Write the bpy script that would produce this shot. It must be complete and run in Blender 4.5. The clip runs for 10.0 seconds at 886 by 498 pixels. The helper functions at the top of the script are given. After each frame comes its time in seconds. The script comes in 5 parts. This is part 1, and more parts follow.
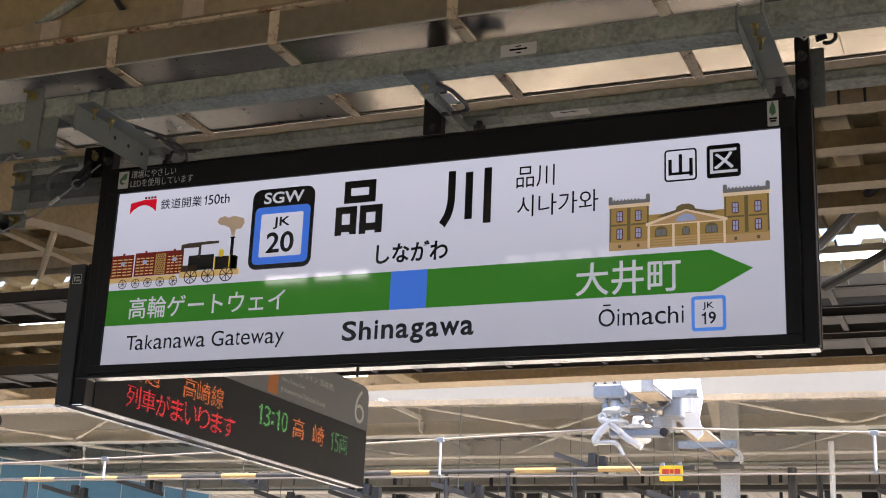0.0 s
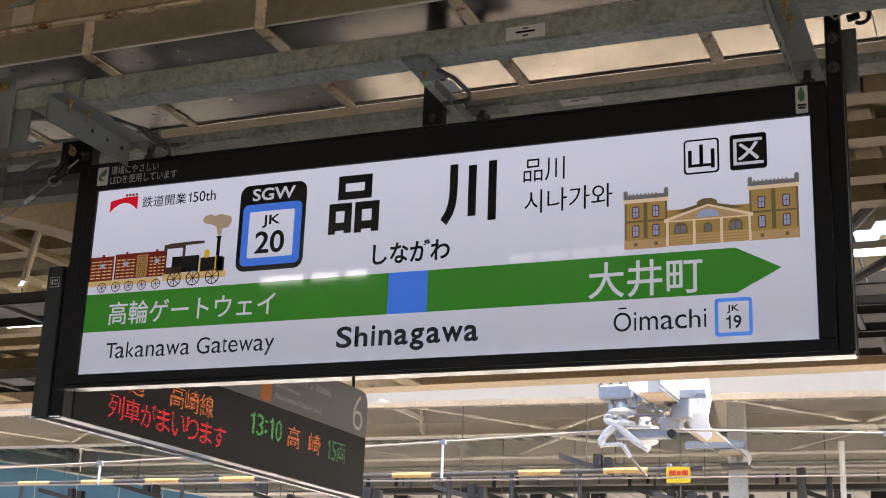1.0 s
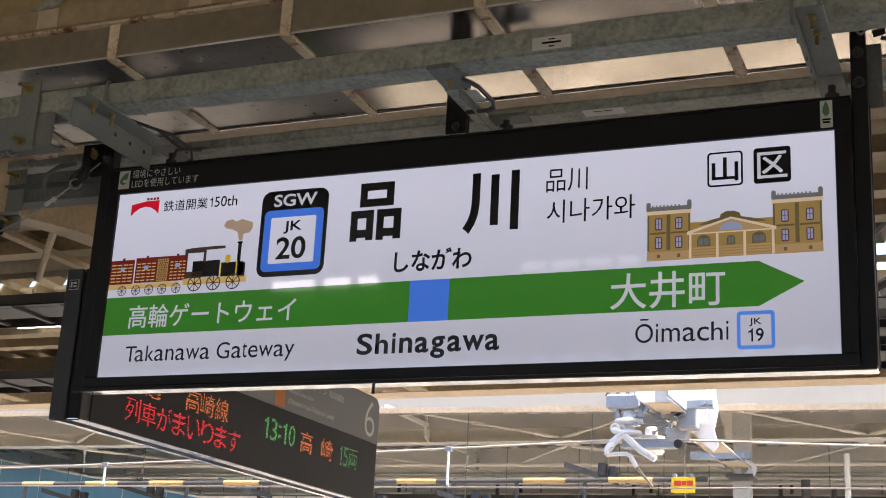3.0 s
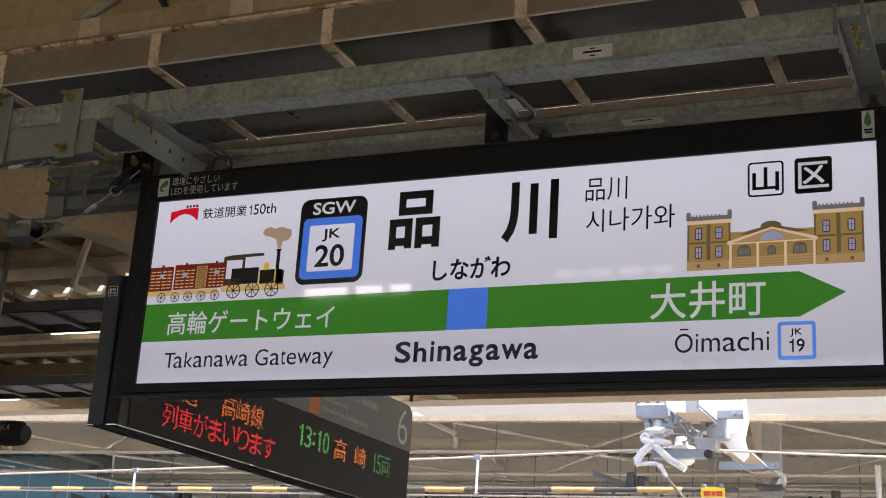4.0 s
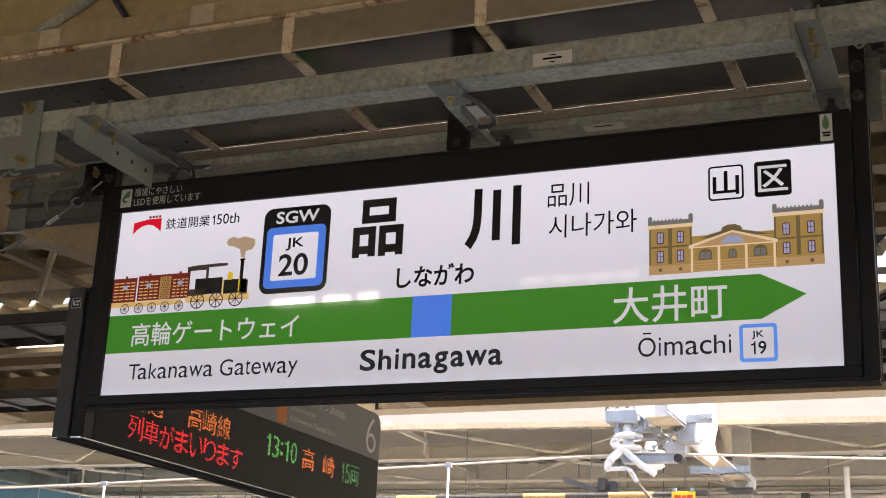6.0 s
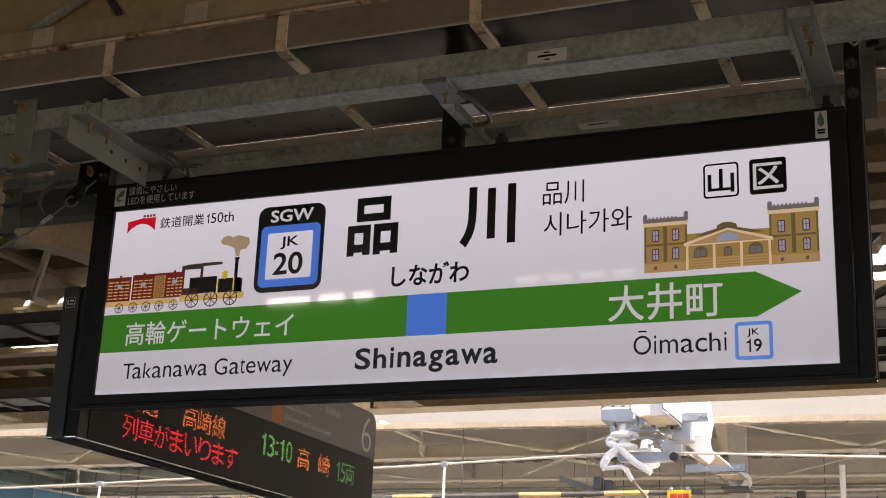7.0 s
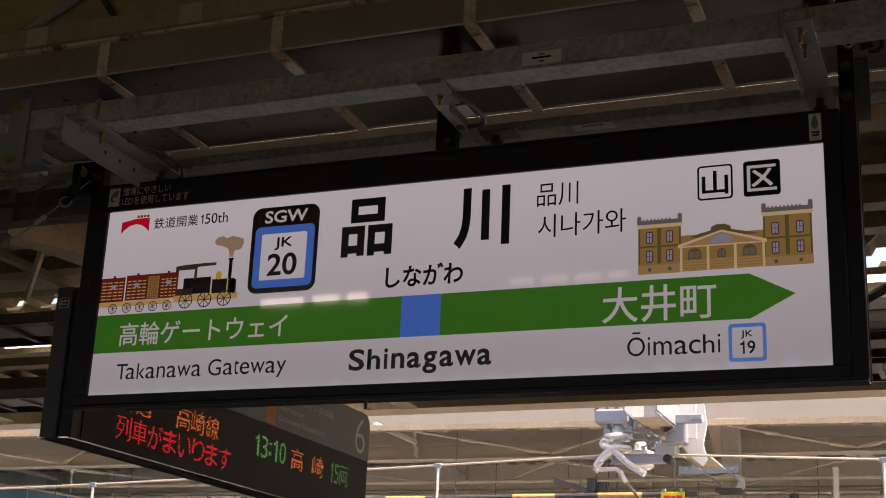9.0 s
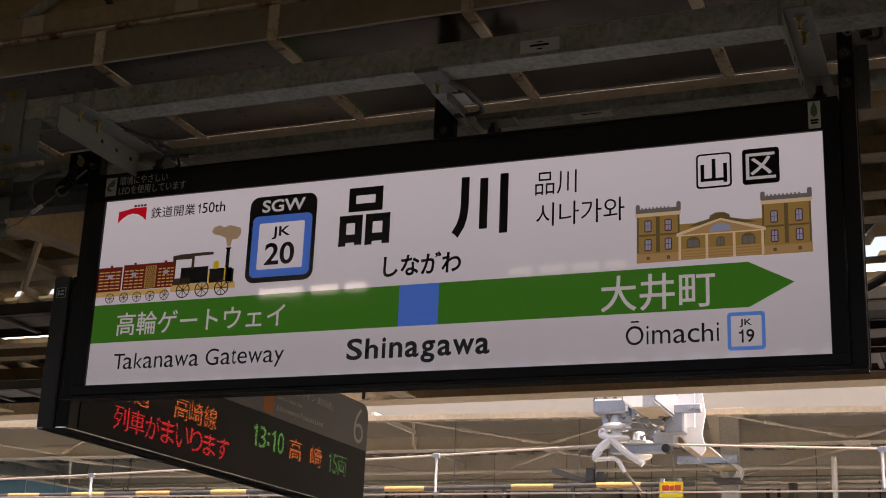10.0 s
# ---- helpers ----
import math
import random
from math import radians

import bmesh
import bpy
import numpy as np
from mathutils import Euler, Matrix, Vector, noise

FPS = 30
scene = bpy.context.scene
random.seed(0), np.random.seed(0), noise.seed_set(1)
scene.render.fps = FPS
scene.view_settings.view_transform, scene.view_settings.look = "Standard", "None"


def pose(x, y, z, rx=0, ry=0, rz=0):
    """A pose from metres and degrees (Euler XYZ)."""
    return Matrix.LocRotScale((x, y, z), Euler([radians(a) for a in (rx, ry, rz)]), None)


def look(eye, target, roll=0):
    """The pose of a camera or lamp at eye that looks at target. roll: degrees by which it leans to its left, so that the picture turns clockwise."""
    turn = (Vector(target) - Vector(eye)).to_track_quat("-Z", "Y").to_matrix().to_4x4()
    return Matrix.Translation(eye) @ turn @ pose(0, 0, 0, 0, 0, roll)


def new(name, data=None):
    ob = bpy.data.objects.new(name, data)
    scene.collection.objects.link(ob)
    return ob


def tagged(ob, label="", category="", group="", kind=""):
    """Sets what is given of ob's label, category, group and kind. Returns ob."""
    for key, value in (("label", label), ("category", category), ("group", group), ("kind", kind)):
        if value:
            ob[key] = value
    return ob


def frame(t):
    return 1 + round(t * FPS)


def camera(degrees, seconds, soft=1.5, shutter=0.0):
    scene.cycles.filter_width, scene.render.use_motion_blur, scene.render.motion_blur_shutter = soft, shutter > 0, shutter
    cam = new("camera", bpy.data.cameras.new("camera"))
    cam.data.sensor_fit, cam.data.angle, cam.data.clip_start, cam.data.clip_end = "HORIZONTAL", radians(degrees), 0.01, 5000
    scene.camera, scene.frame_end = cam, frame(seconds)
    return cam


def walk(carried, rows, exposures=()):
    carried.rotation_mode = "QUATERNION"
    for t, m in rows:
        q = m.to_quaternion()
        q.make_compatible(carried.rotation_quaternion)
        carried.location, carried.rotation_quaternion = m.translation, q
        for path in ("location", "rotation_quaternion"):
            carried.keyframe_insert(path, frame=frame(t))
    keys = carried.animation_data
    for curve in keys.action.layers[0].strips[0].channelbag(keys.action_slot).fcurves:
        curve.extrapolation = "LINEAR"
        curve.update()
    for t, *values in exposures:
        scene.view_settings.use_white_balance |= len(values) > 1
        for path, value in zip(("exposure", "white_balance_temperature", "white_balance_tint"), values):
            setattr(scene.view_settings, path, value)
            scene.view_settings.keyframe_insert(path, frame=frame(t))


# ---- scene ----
cam = camera(36.0, 10.0, soft=1.0)
PATH = [
    (0, (1.901, -4.297, 1.533), (1.164, -2.527, 2.104), 2.5),
    (0.4, (1.792, -4.053, 1.628), (1.057, -2.280, 2.194), 2.15),
    (0.5, (1.781, -4.037, 1.632), (1.047, -2.264, 2.197), 2.1),
    (1, (1.77, -3.991, 1.639), (1.032, -2.221, 2.206), 2.2),
    (1.5, (1.765, -3.992, 1.639), (1.024, -2.225, 2.211), 2.4),
    (2, (1.757, -3.995, 1.641), (1.017, -2.227, 2.211), 2.6),
    (3.5, (1.694, -4.041, 1.642), (0.942, -2.281, 2.222), 3.5),
    (4, (1.68, -4.049, 1.639), (0.904, -2.301, 2.223), 3.7),
    (4.5, (1.677, -4.042, 1.638), (0.892, -2.298, 2.221), 3.6),
    (5, (1.678, -4.042, 1.638), (0.899, -2.298, 2.229), 3.4),
    (5.5, (1.691, -4.043, 1.637), (0.934, -2.29, 2.233), 2.9),
    (6, (1.703, -4.044, 1.635), (0.968, -2.283, 2.233), 2.6),
    (7.5, (1.701, -4.031, 1.634), (0.974, -2.267, 2.231), 2.4),
    (8, (1.704, -4.036, 1.634), (0.981, -2.269, 2.231), 2.4),
    (8.5, (1.704, -4.033, 1.636), (0.982, -2.267, 2.235), 2.5),
    (9, (1.702, -4.034, 1.633), (0.981, -2.268, 2.233), 2.5),
    (9.5, (1.701, -4.028, 1.634), (0.981, -2.26, 2.23), 2.6),
    (10, (1.698, -4.019, 1.632), (0.978, -2.248, 2.219), 2.4),
]
EXPOSURES = [(0, 1.95, 6560, 16), (3.4, 1.95, 6560, 16), (4.0, 1.98, 6800, 17), (4.5, 2.34, 7100, 18), (6.0, 2.36, 7200, 17), (7.5, 1.80, 7700, 20), (8.5, 1.32, 8000, 23), (9.0, 1.42, 8000, 24), (10, 1.43, 8050, 24)]
walk(cam, [(t, look(eye, goal, roll)) for t, eye, goal, roll in PATH], EXPOSURES)

# ---- daylight ----
SUN_ELEVATION, SUN_ROTATION = radians(58), radians(90)
world = bpy.data.worlds.new("sky")
scene.world = world
world.use_nodes = True
wn = world.node_tree
sky = wn.nodes.new("ShaderNodeTexSky")
sky.sky_type, sky.sun_disc = "NISHITA", False
sky.sun_elevation, sky.sun_rotation = SUN_ELEVATION, SUN_ROTATION
sky.dust_density, sky.air_density = 4.0, 1.0
wn.links.new(sky.outputs[0], wn.nodes["Background"].inputs[0])
wn.nodes["Background"].inputs[1].default_value = 0.15

sun_way = Vector((math.sin(SUN_ROTATION) * math.cos(SUN_ELEVATION), math.cos(SUN_ROTATION) * math.cos(SUN_ELEVATION), math.sin(SUN_ELEVATION)))
sun = new("sun", bpy.data.lights.new("sun", "SUN"))
sun.data.energy, sun.data.angle, sun.data.color = 5.0, radians(0.5), (1.0, 0.95, 0.87)
sun.rotation_mode = "QUATERNION"
sun.rotation_quaternion = sun_way.to_track_quat("Z", "Y")
sun.location = (0, 10, 30)


# ---- materials ----
def mat(name, color, rough=0.6, metal=0.0, vary=0.25, big=1.5, fine=40.0, bump=0.15, stain=None, stain_amount=0.0, emit=None, emit_strength=0.0, spec=0.5, coat=0.0, spangle=0.0):
    """A painted, metal or mineral surface with wear at two scales."""
    m = bpy.data.materials.new(name)
    m.use_nodes = True
    t = m.node_tree
    n, l = t.nodes, t.links
    b = n["Principled BSDF"]
    b.inputs["Metallic"].default_value = metal
    b.inputs["Roughness"].default_value = rough
    b.inputs["Specular IOR Level"].default_value = spec
    b.inputs["Coat Weight"].default_value = coat
    b.inputs["Coat Roughness"].default_value = 0.04
    base = (*color, 1)
    b.inputs["Base Color"].default_value = base
    if emit:
        b.inputs["Emission Color"].default_value = (*emit, 1)
        b.inputs["Emission Strength"].default_value = emit_strength
    if vary <= 0 and stain_amount <= 0:
        return m
    co = n.new("ShaderNodeTexCoord")
    big_noise = n.new("ShaderNodeTexNoise")
    big_noise.inputs["Scale"].default_value, big_noise.inputs["Detail"].default_value = big, 6
    l.new(co.outputs["Object"], big_noise.inputs["Vector"])
    fine_noise = n.new("ShaderNodeTexNoise")
    fine_noise.inputs["Scale"].default_value, fine_noise.inputs["Detail"].default_value = fine, 4
    l.new(co.outputs["Object"], fine_noise.inputs["Vector"])
    add = n.new("ShaderNodeMath")
    add.operation = "ADD"
    l.new(big_noise.outputs["Fac"], add.inputs[0])
    l.new(fine_noise.outputs["Fac"], add.inputs[1])
    grey = add.outputs[0]
    if spangle:
        cell = n.new("ShaderNodeTexVoronoi")
        cell.inputs["Scale"].default_value = spangle
        l.new(co.outputs["Object"], cell.inputs["Vector"])
        more = n.new("ShaderNodeMath")
        more.operation = "MULTIPLY_ADD"
        l.new(cell.outputs["Color"], more.inputs[0])
        more.inputs[1].default_value, more.inputs[2].default_value = 0.44, -0.22
        plus = n.new("ShaderNodeMath")
        plus.operation = "ADD"
        l.new(add.outputs[0], plus.inputs[0])
        l.new(more.outputs[0], plus.inputs[1])
        grey = plus.outputs[0]
    ramp = n.new("ShaderNodeMapRange")
    ramp.inputs["From Min"].default_value, ramp.inputs["From Max"].default_value = 0.6, 1.4
    ramp.inputs["To Min"].default_value, ramp.inputs["To Max"].default_value = 1 - vary, 1 + vary * 0.6
    l.new(grey, ramp.inputs["Value"])
    mul = n.new("ShaderNodeVectorMath")
    mul.operation = "SCALE"
    mul.inputs[0].default_value = color
    l.new(ramp.outputs[0], mul.inputs["Scale"])
    out = mul.outputs[0]
    if stain_amount > 0:
        sn = n.new("ShaderNodeTexNoise")
        sn.inputs["Scale"].default_value, sn.inputs["Detail"].default_value, sn.inputs["Roughness"].default_value = big * 4.3, 8, 0.7
        l.new(co.outputs["Object"], sn.inputs["Vector"])
        sr = n.new("ShaderNodeMapRange")
        sr.inputs["From Min"].default_value, sr.inputs["From Max"].default_value = 0.72 - 0.3 * stain_amount, 0.8 - 0.25 * stain_amount
        l.new(sn.outputs["Fac"], sr.inputs["Value"])
        mix = n.new("ShaderNodeMix")
        mix.data_type = "RGBA"
        l.new(sr.outputs[0], mix.inputs["Factor"])
        l.new(out, mix.inputs["A"])
        mix.inputs["B"].default_value = (*stain, 1)
        out = mix.outputs["Result"]
    l.new(out, b.inputs["Base Color"])
    rr = n.new("ShaderNodeMapRange")
    rr.inputs["To Min"].default_value, rr.inputs["To Max"].default_value = max(rough - 0.1, 0.03), min(rough + 0.12, 1)
    l.new(fine_noise.outputs["Fac"], rr.inputs["Value"])
    l.new(rr.outputs[0], b.inputs["Roughness"])
    if bump:
        bn = n.new("ShaderNodeBump")
        bn.inputs["Strength"].default_value, bn.inputs["Distance"].default_value = bump, 0.004
        l.new(add.outputs[0], bn.inputs["Height"])
        l.new(bn.outputs[0], b.inputs["Normal"])
    return m


def plain(name, color, rough=0.35, emit=0.0, coat=0.0):
    """Printed film or lacquer: an even colour; emit lets the light box behind it shine through."""
    return mat(name, color, rough, vary=0, emit=color if emit else None, emit_strength=emit, coat=coat)


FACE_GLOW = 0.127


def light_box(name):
    """Lit white acrylic; the dimmer bottom and faint clouds are painted into the glow."""
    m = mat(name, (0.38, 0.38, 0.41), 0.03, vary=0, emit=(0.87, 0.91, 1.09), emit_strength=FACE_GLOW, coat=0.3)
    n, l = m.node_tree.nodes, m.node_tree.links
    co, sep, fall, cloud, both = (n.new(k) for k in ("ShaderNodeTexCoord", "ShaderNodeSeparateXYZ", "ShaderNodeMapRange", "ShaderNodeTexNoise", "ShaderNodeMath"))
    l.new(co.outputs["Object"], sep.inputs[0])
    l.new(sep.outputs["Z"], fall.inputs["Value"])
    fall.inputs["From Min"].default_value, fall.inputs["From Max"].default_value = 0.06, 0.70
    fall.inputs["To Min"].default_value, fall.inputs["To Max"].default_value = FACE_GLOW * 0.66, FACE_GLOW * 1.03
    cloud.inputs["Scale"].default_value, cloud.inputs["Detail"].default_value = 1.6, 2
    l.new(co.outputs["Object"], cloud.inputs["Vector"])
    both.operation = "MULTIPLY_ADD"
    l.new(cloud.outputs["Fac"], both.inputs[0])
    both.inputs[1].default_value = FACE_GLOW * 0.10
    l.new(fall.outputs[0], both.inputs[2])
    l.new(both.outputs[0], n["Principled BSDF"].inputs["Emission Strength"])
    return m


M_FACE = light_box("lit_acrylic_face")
M_BLACK = plain("black_print", (0.012, 0.012, 0.014), 0.25)
M_GREEN = plain("green_film", (0.038, 0.215, 0.025), 0.05, FACE_GLOW, 0.2)
M_BLUE = plain("blue_film", (0.06, 0.21, 0.82), 0.05, FACE_GLOW, 0.2)
M_LIGHTBLUE = plain("light_blue_film", (0.09, 0.29, 0.88), 0.05, FACE_GLOW, 0.2)
M_WHITE = mat("white_film", (0.42, 0.43, 0.45), 0.05, vary=0, emit=(0.80, 0.85, 0.96), emit_strength=FACE_GLOW * 0.85, coat=0.2)
M_RED = plain("red_film", (0.70, 0.01, 0.03), 0.2, FACE_GLOW)
M_MAROON = plain("maroon_film", (0.16, 0.02, 0.015), 0.2, FACE_GLOW)
M_UMBER = plain("umber_film", (0.05, 0.035, 0.025), 0.2, FACE_GLOW)
M_PLUM = plain("plum_film", (0.13, 0.04, 0.06), 0.2, FACE_GLOW)
M_SAND = plain("sand_film", (0.62, 0.44, 0.18), 0.2, FACE_GLOW)
M_OCHRE = plain("ochre_film", (0.34, 0.23, 0.075), 0.2, FACE_GLOW)
M_OLIVE = plain("olive_film", (0.14, 0.11, 0.05), 0.2, FACE_GLOW)
M_CREAM = plain("cream_film", (0.72, 0.58, 0.40), 0.2, FACE_GLOW)
M_TAN = plain("tan_film", (0.44, 0.29, 0.14), 0.2, FACE_GLOW)
M_SMOKE = plain("smoke_film", (0.42, 0.32, 0.22), 0.2, FACE_GLOW)
M_PANE = plain("pane_film", (0.30, 0.36, 0.55), 0.2, FACE_GLOW)
M_LEAF = plain("leaf_print", (0.10, 0.24, 0.10), 0.4)
M_GREYPRINT = plain("grey_print", (0.16, 0.16, 0.16), 0.25, FACE_GLOW)
M_YELLOW_F = plain("yellow_film", (0.62, 0.45, 0.03), 0.2, FACE_GLOW)
M_FRAME = mat("black_sign_frame", (0.013, 0.012, 0.012), 0.42, vary=0.2, big=2, fine=60, bump=0.03, spec=0.3)
M_FRAME_UNDER = mat("brushed_sign_underside", (0.90, 0.89, 0.87), 0.14, 0.9, vary=0.08, big=1, fine=20, bump=0.0)
M_GALV = mat("galvanised_steel", (0.40, 0.425, 0.36), 0.6, 0.2, vary=0.42, big=8, fine=45, bump=0.1, spangle=75)
M_ZINC = mat("smooth_zinc_plate", (0.27, 0.295, 0.265), 0.55, 0.2, vary=0.18, big=5, fine=60, bump=0.05)
M_GALV_DARK = mat("dull_galvanised_steel", (0.20, 0.215, 0.20), 0.6, 0.3, vary=0.26, big=6, fine=50, bump=0.1, spangle=80)
# Golden spots and fine speckle paint the sparkle of mirrored sunlit ballast.
M_GUTTER = mat("sparkle_painted_gutter_sheet", (0.58, 0.54, 0.47), 0.08, 1.0, vary=0.8, big=2.5, fine=190, bump=0.07, stain=(0.55, 0.40, 0.22), stain_amount=0.35)
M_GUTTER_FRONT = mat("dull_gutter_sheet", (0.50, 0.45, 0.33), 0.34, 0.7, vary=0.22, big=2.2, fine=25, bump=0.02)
M_GUTTER_DULL = mat("dark_rough_gutter_sheet", (0.25, 0.245, 0.22), 0.30, 0.9, vary=0.25, big=2.0, fine=30, bump=0.04)
M_BEAD = mat("polished_sheet_edge", (0.80, 0.77, 0.70), 0.16, 1.0, vary=0.15, big=3, fine=40, bump=0.02)
M_STRAP = mat("rusty_strap_paint", (0.78, 0.66, 0.46), 0.6, 0.0, vary=0.2, big=2.6, fine=60, bump=0.3, stain=(0.22, 0.075, 0.015), stain_amount=0.70)
M_BEIGE = mat("aged_beige_paint", (0.42, 0.33, 0.19), 0.6, vary=0.3, big=1.3, fine=30, bump=0.15, stain=(0.15, 0.08, 0.04), stain_amount=0.22)
M_ROOF = mat("roof_sheet_beige", (0.38, 0.30, 0.15), 0.6, vary=0.3, big=0.8, fine=20, bump=0.1)
M_EAVE = mat("eave_beam_paint", (0.60, 0.49, 0.34), 0.6, vary=0.3, big=1.0, fine=24, bump=0.15, stain=(0.22, 0.12, 0.06), stain_amount=0.25)
M_PALE = mat("pale_steel_paint", (0.68, 0.64, 0.56), 0.5, vary=0.12, big=0.7, fine=16, bump=0.1, stain=(0.30, 0.24, 0.18), stain_amount=0.12)
M_PALE_ROOF = mat("dull_roof_sheet", (0.36, 0.345, 0.31), 0.6, vary=0.07, big=0.4, fine=9, bump=0.04)
M_DARKSTEEL = mat("dark_grey_steel", (0.06, 0.06, 0.062), 0.5, 0.3, vary=0.3, big=2, fine=40, bump=0.1)
M_TRAY = mat("grey_cable_tray", (0.075, 0.072, 0.068), 0.5, 0.3, vary=0.3, big=2, fine=30, bump=0.1)
M_BOLT = mat("yellow_zinc_bolt", (0.45, 0.36, 0.16), 0.35, 0.9, vary=0.3, big=20, fine=200, bump=0.1)
M_STEELBOLT = mat("steel_bolt", (0.42, 0.42, 0.41), 0.35, 0.9, vary=0.3, big=20, fine=200, bump=0.1)
M_WIRE = mat("steel_wire_rope", (0.40, 0.40, 0.40), 0.4, 0.8, vary=0.3, big=20, fine=300, bump=0.3)
M_RUBBER = mat("black_cable", (0.02, 0.02, 0.02), 0.6, vary=0.3, big=10, fine=90, bump=0.1)
M_CASE = mat("grey_display_case", (0.045, 0.046, 0.047), 0.5, 0.0, vary=0.15, big=2, fine=90, bump=0.05)
M_CASE_END = mat("dark_display_end", (0.075, 0.078, 0.08), 0.45, 0.2, vary=0.15, big=2, fine=90, bump=0.05)
M_SCREEN = mat("smoked_screen", (0.020, 0.021, 0.021), 0.45, vary=0, spec=0.2)
M_GREYPANEL = mat("grey_route_panel", (0.22, 0.225, 0.225), 0.4, vary=0.1, big=2, fine=60, bump=0.03)


M_LED_RED = mat("red_led", (0.2, 0.02, 0.02), 0.4, vary=0, emit=(0.95, 0.03, 0.04), emit_strength=0.29)
M_LED_ORANGE = mat("orange_led", (0.2, 0.06, 0.02), 0.4, vary=0, emit=(0.9, 0.22, 0.05), emit_strength=0.28)
M_LED_GREEN = mat("green_led", (0.03, 0.1, 0.03), 0.4, vary=0, emit=(0.12, 0.5, 0.12), emit_strength=0.26)
M_LED_DIM = mat("dim_green_led", (0.03, 0.09, 0.03), 0.4, vary=0, emit=(0.12, 0.45, 0.14), emit_strength=0.16)
M_LABEL = mat("white_sticker", (0.72, 0.72, 0.68), 0.5, vary=0.12, big=12, fine=150, bump=0.02)
M_PORCELAIN = mat("white_porcelain", (0.80, 0.80, 0.79), 0.2, vary=0.08, big=6, fine=60, bump=0.02)
M_FITTING = mat("blue_grey_fitting", (0.34, 0.37, 0.41), 0.45, 0.4, vary=0.25, big=5, fine=60, bump=0.1)
M_WIRE_COPPER = mat("catenary_wire", (0.55, 0.48, 0.40), 0.4, 0.5, vary=0.2, big=5, fine=60, bump=0.05)
M_YELLOW = mat("yellow_sleeve", (0.52, 0.34, 0.13), 0.5, vary=0.25, big=4, fine=40, bump=0.1)
M_TAG = mat("yellow_tag", (0.85, 0.62, 0.02), 0.5, vary=0.1, big=6, fine=40, bump=0.03)
M_REDPAINT = mat("red_lettering", (0.65, 0.06, 0.02), 0.5, vary=0.1, bump=0)
M_BLUEWALL = mat("blue_cladding", (0.10, 0.26, 0.40), 0.5, vary=0.15, big=0.4, fine=8, bump=0.05)
# Floor tones steer bounced light: own platform dark, the other platforms pale.
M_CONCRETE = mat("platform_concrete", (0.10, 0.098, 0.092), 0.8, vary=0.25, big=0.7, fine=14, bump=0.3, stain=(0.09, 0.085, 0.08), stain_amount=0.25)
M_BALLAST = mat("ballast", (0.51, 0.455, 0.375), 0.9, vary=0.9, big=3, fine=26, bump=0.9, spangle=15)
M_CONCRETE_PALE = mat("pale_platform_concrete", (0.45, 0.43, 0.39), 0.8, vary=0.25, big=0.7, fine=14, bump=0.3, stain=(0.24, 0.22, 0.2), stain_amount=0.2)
M_RAIL = mat("rail_steel", (0.30, 0.25, 0.21), 0.4, 0.8, vary=0.3, big=3, fine=40, bump=0.1)
M_TRAINBODY = mat("dark_train_body", (0.07, 0.07, 0.07), 0.55, 0.3, vary=0.1, big=0.5, fine=20, bump=0.05)
M_TRAINROOF = mat("grey_train_roof", (0.16, 0.16, 0.155), 0.7, vary=0.2, big=0.6, fine=10, bump=0.1)
M_TRAINROOF_DARK = mat("dark_train_roof", (0.045, 0.045, 0.045), 0.7, vary=0.2, big=0.6, fine=10, bump=0.1)
M_TRAINGLASS = mat("dark_train_window", (0.015, 0.017, 0.02), 0.08, vary=0)
M_TRAINBAND = mat("train_side_band", (0.10, 0.085, 0.06), 0.4, vary=0.05, bump=0)
M_ORANGE = mat("orange_band", (0.70, 0.22, 0.03), 0.4, vary=0.05, bump=0)


# ---- building helpers ----
def box(bm, x0, x1, y0, y1, z0, z1):
    v = [bm.verts.new((x, y, z)) for x in (x0, x1) for y in (y0, y1) for z in (z0, z1)]
    for q in ((0, 1, 3, 2), (4, 6, 7, 5), (0, 4, 5, 1), (2, 3, 7, 6), (0, 2, 6, 4), (1, 5, 7, 3)):
        bm.faces.new([v[i] for i in q])
    return v


def slab(bm, outline, depth, put):
    """A flat plate: outline of 2D points (anticlockwise), thickened by depth; put(u, v, w) gives the place."""
    a = [bm.verts.new(put(u, v, 0)) for u, v in outline]
    c = [bm.verts.new(put(u, v, depth)) for u, v in outline]
    bm.faces.new(a[::-1])
    bm.faces.new(c)
    k = len(a)
    for i in range(k):
        bm.faces.new((a[i], a[(i + 1) % k], c[(i + 1) % k], c[i]))


def rod(bm, p, q, r, n=8, r2=None):
    p, q = Vector(p), Vector(q)
    turn = (q - p).to_track_quat("Z", "Y")
    ring = []
    for at, rad in ((p, r), (q, r if r2 is None else r2)):
        ring.append([bm.verts.new(at + turn @ Vector((rad * math.cos(a), rad * math.sin(a), 0))) for a in (2 * math.pi * i / n for i in range(n))])
    for i in range(n):
        bm.faces.new((ring[0][i], ring[0][(i + 1) % n], ring[1][(i + 1) % n], ring[1][i]))
    bm.faces.new(ring[0][::-1])
    bm.faces.new(ring[1])


def hose(bm, points, r, n=6):
    """A bent round bar through the points."""
    for p, q in zip(points, points[1:]):
        rod(bm, p, q, r, n)


def arc_points(center, radius, a0, a1, n, u, v):
    c, u, v = Vector(center), Vector(u), Vector(v)
    return [c + u * radius * math.cos(a) + v * radius * math.sin(a) for a in (a0 + (a1 - a0) * i / n for i in range(n + 1))]


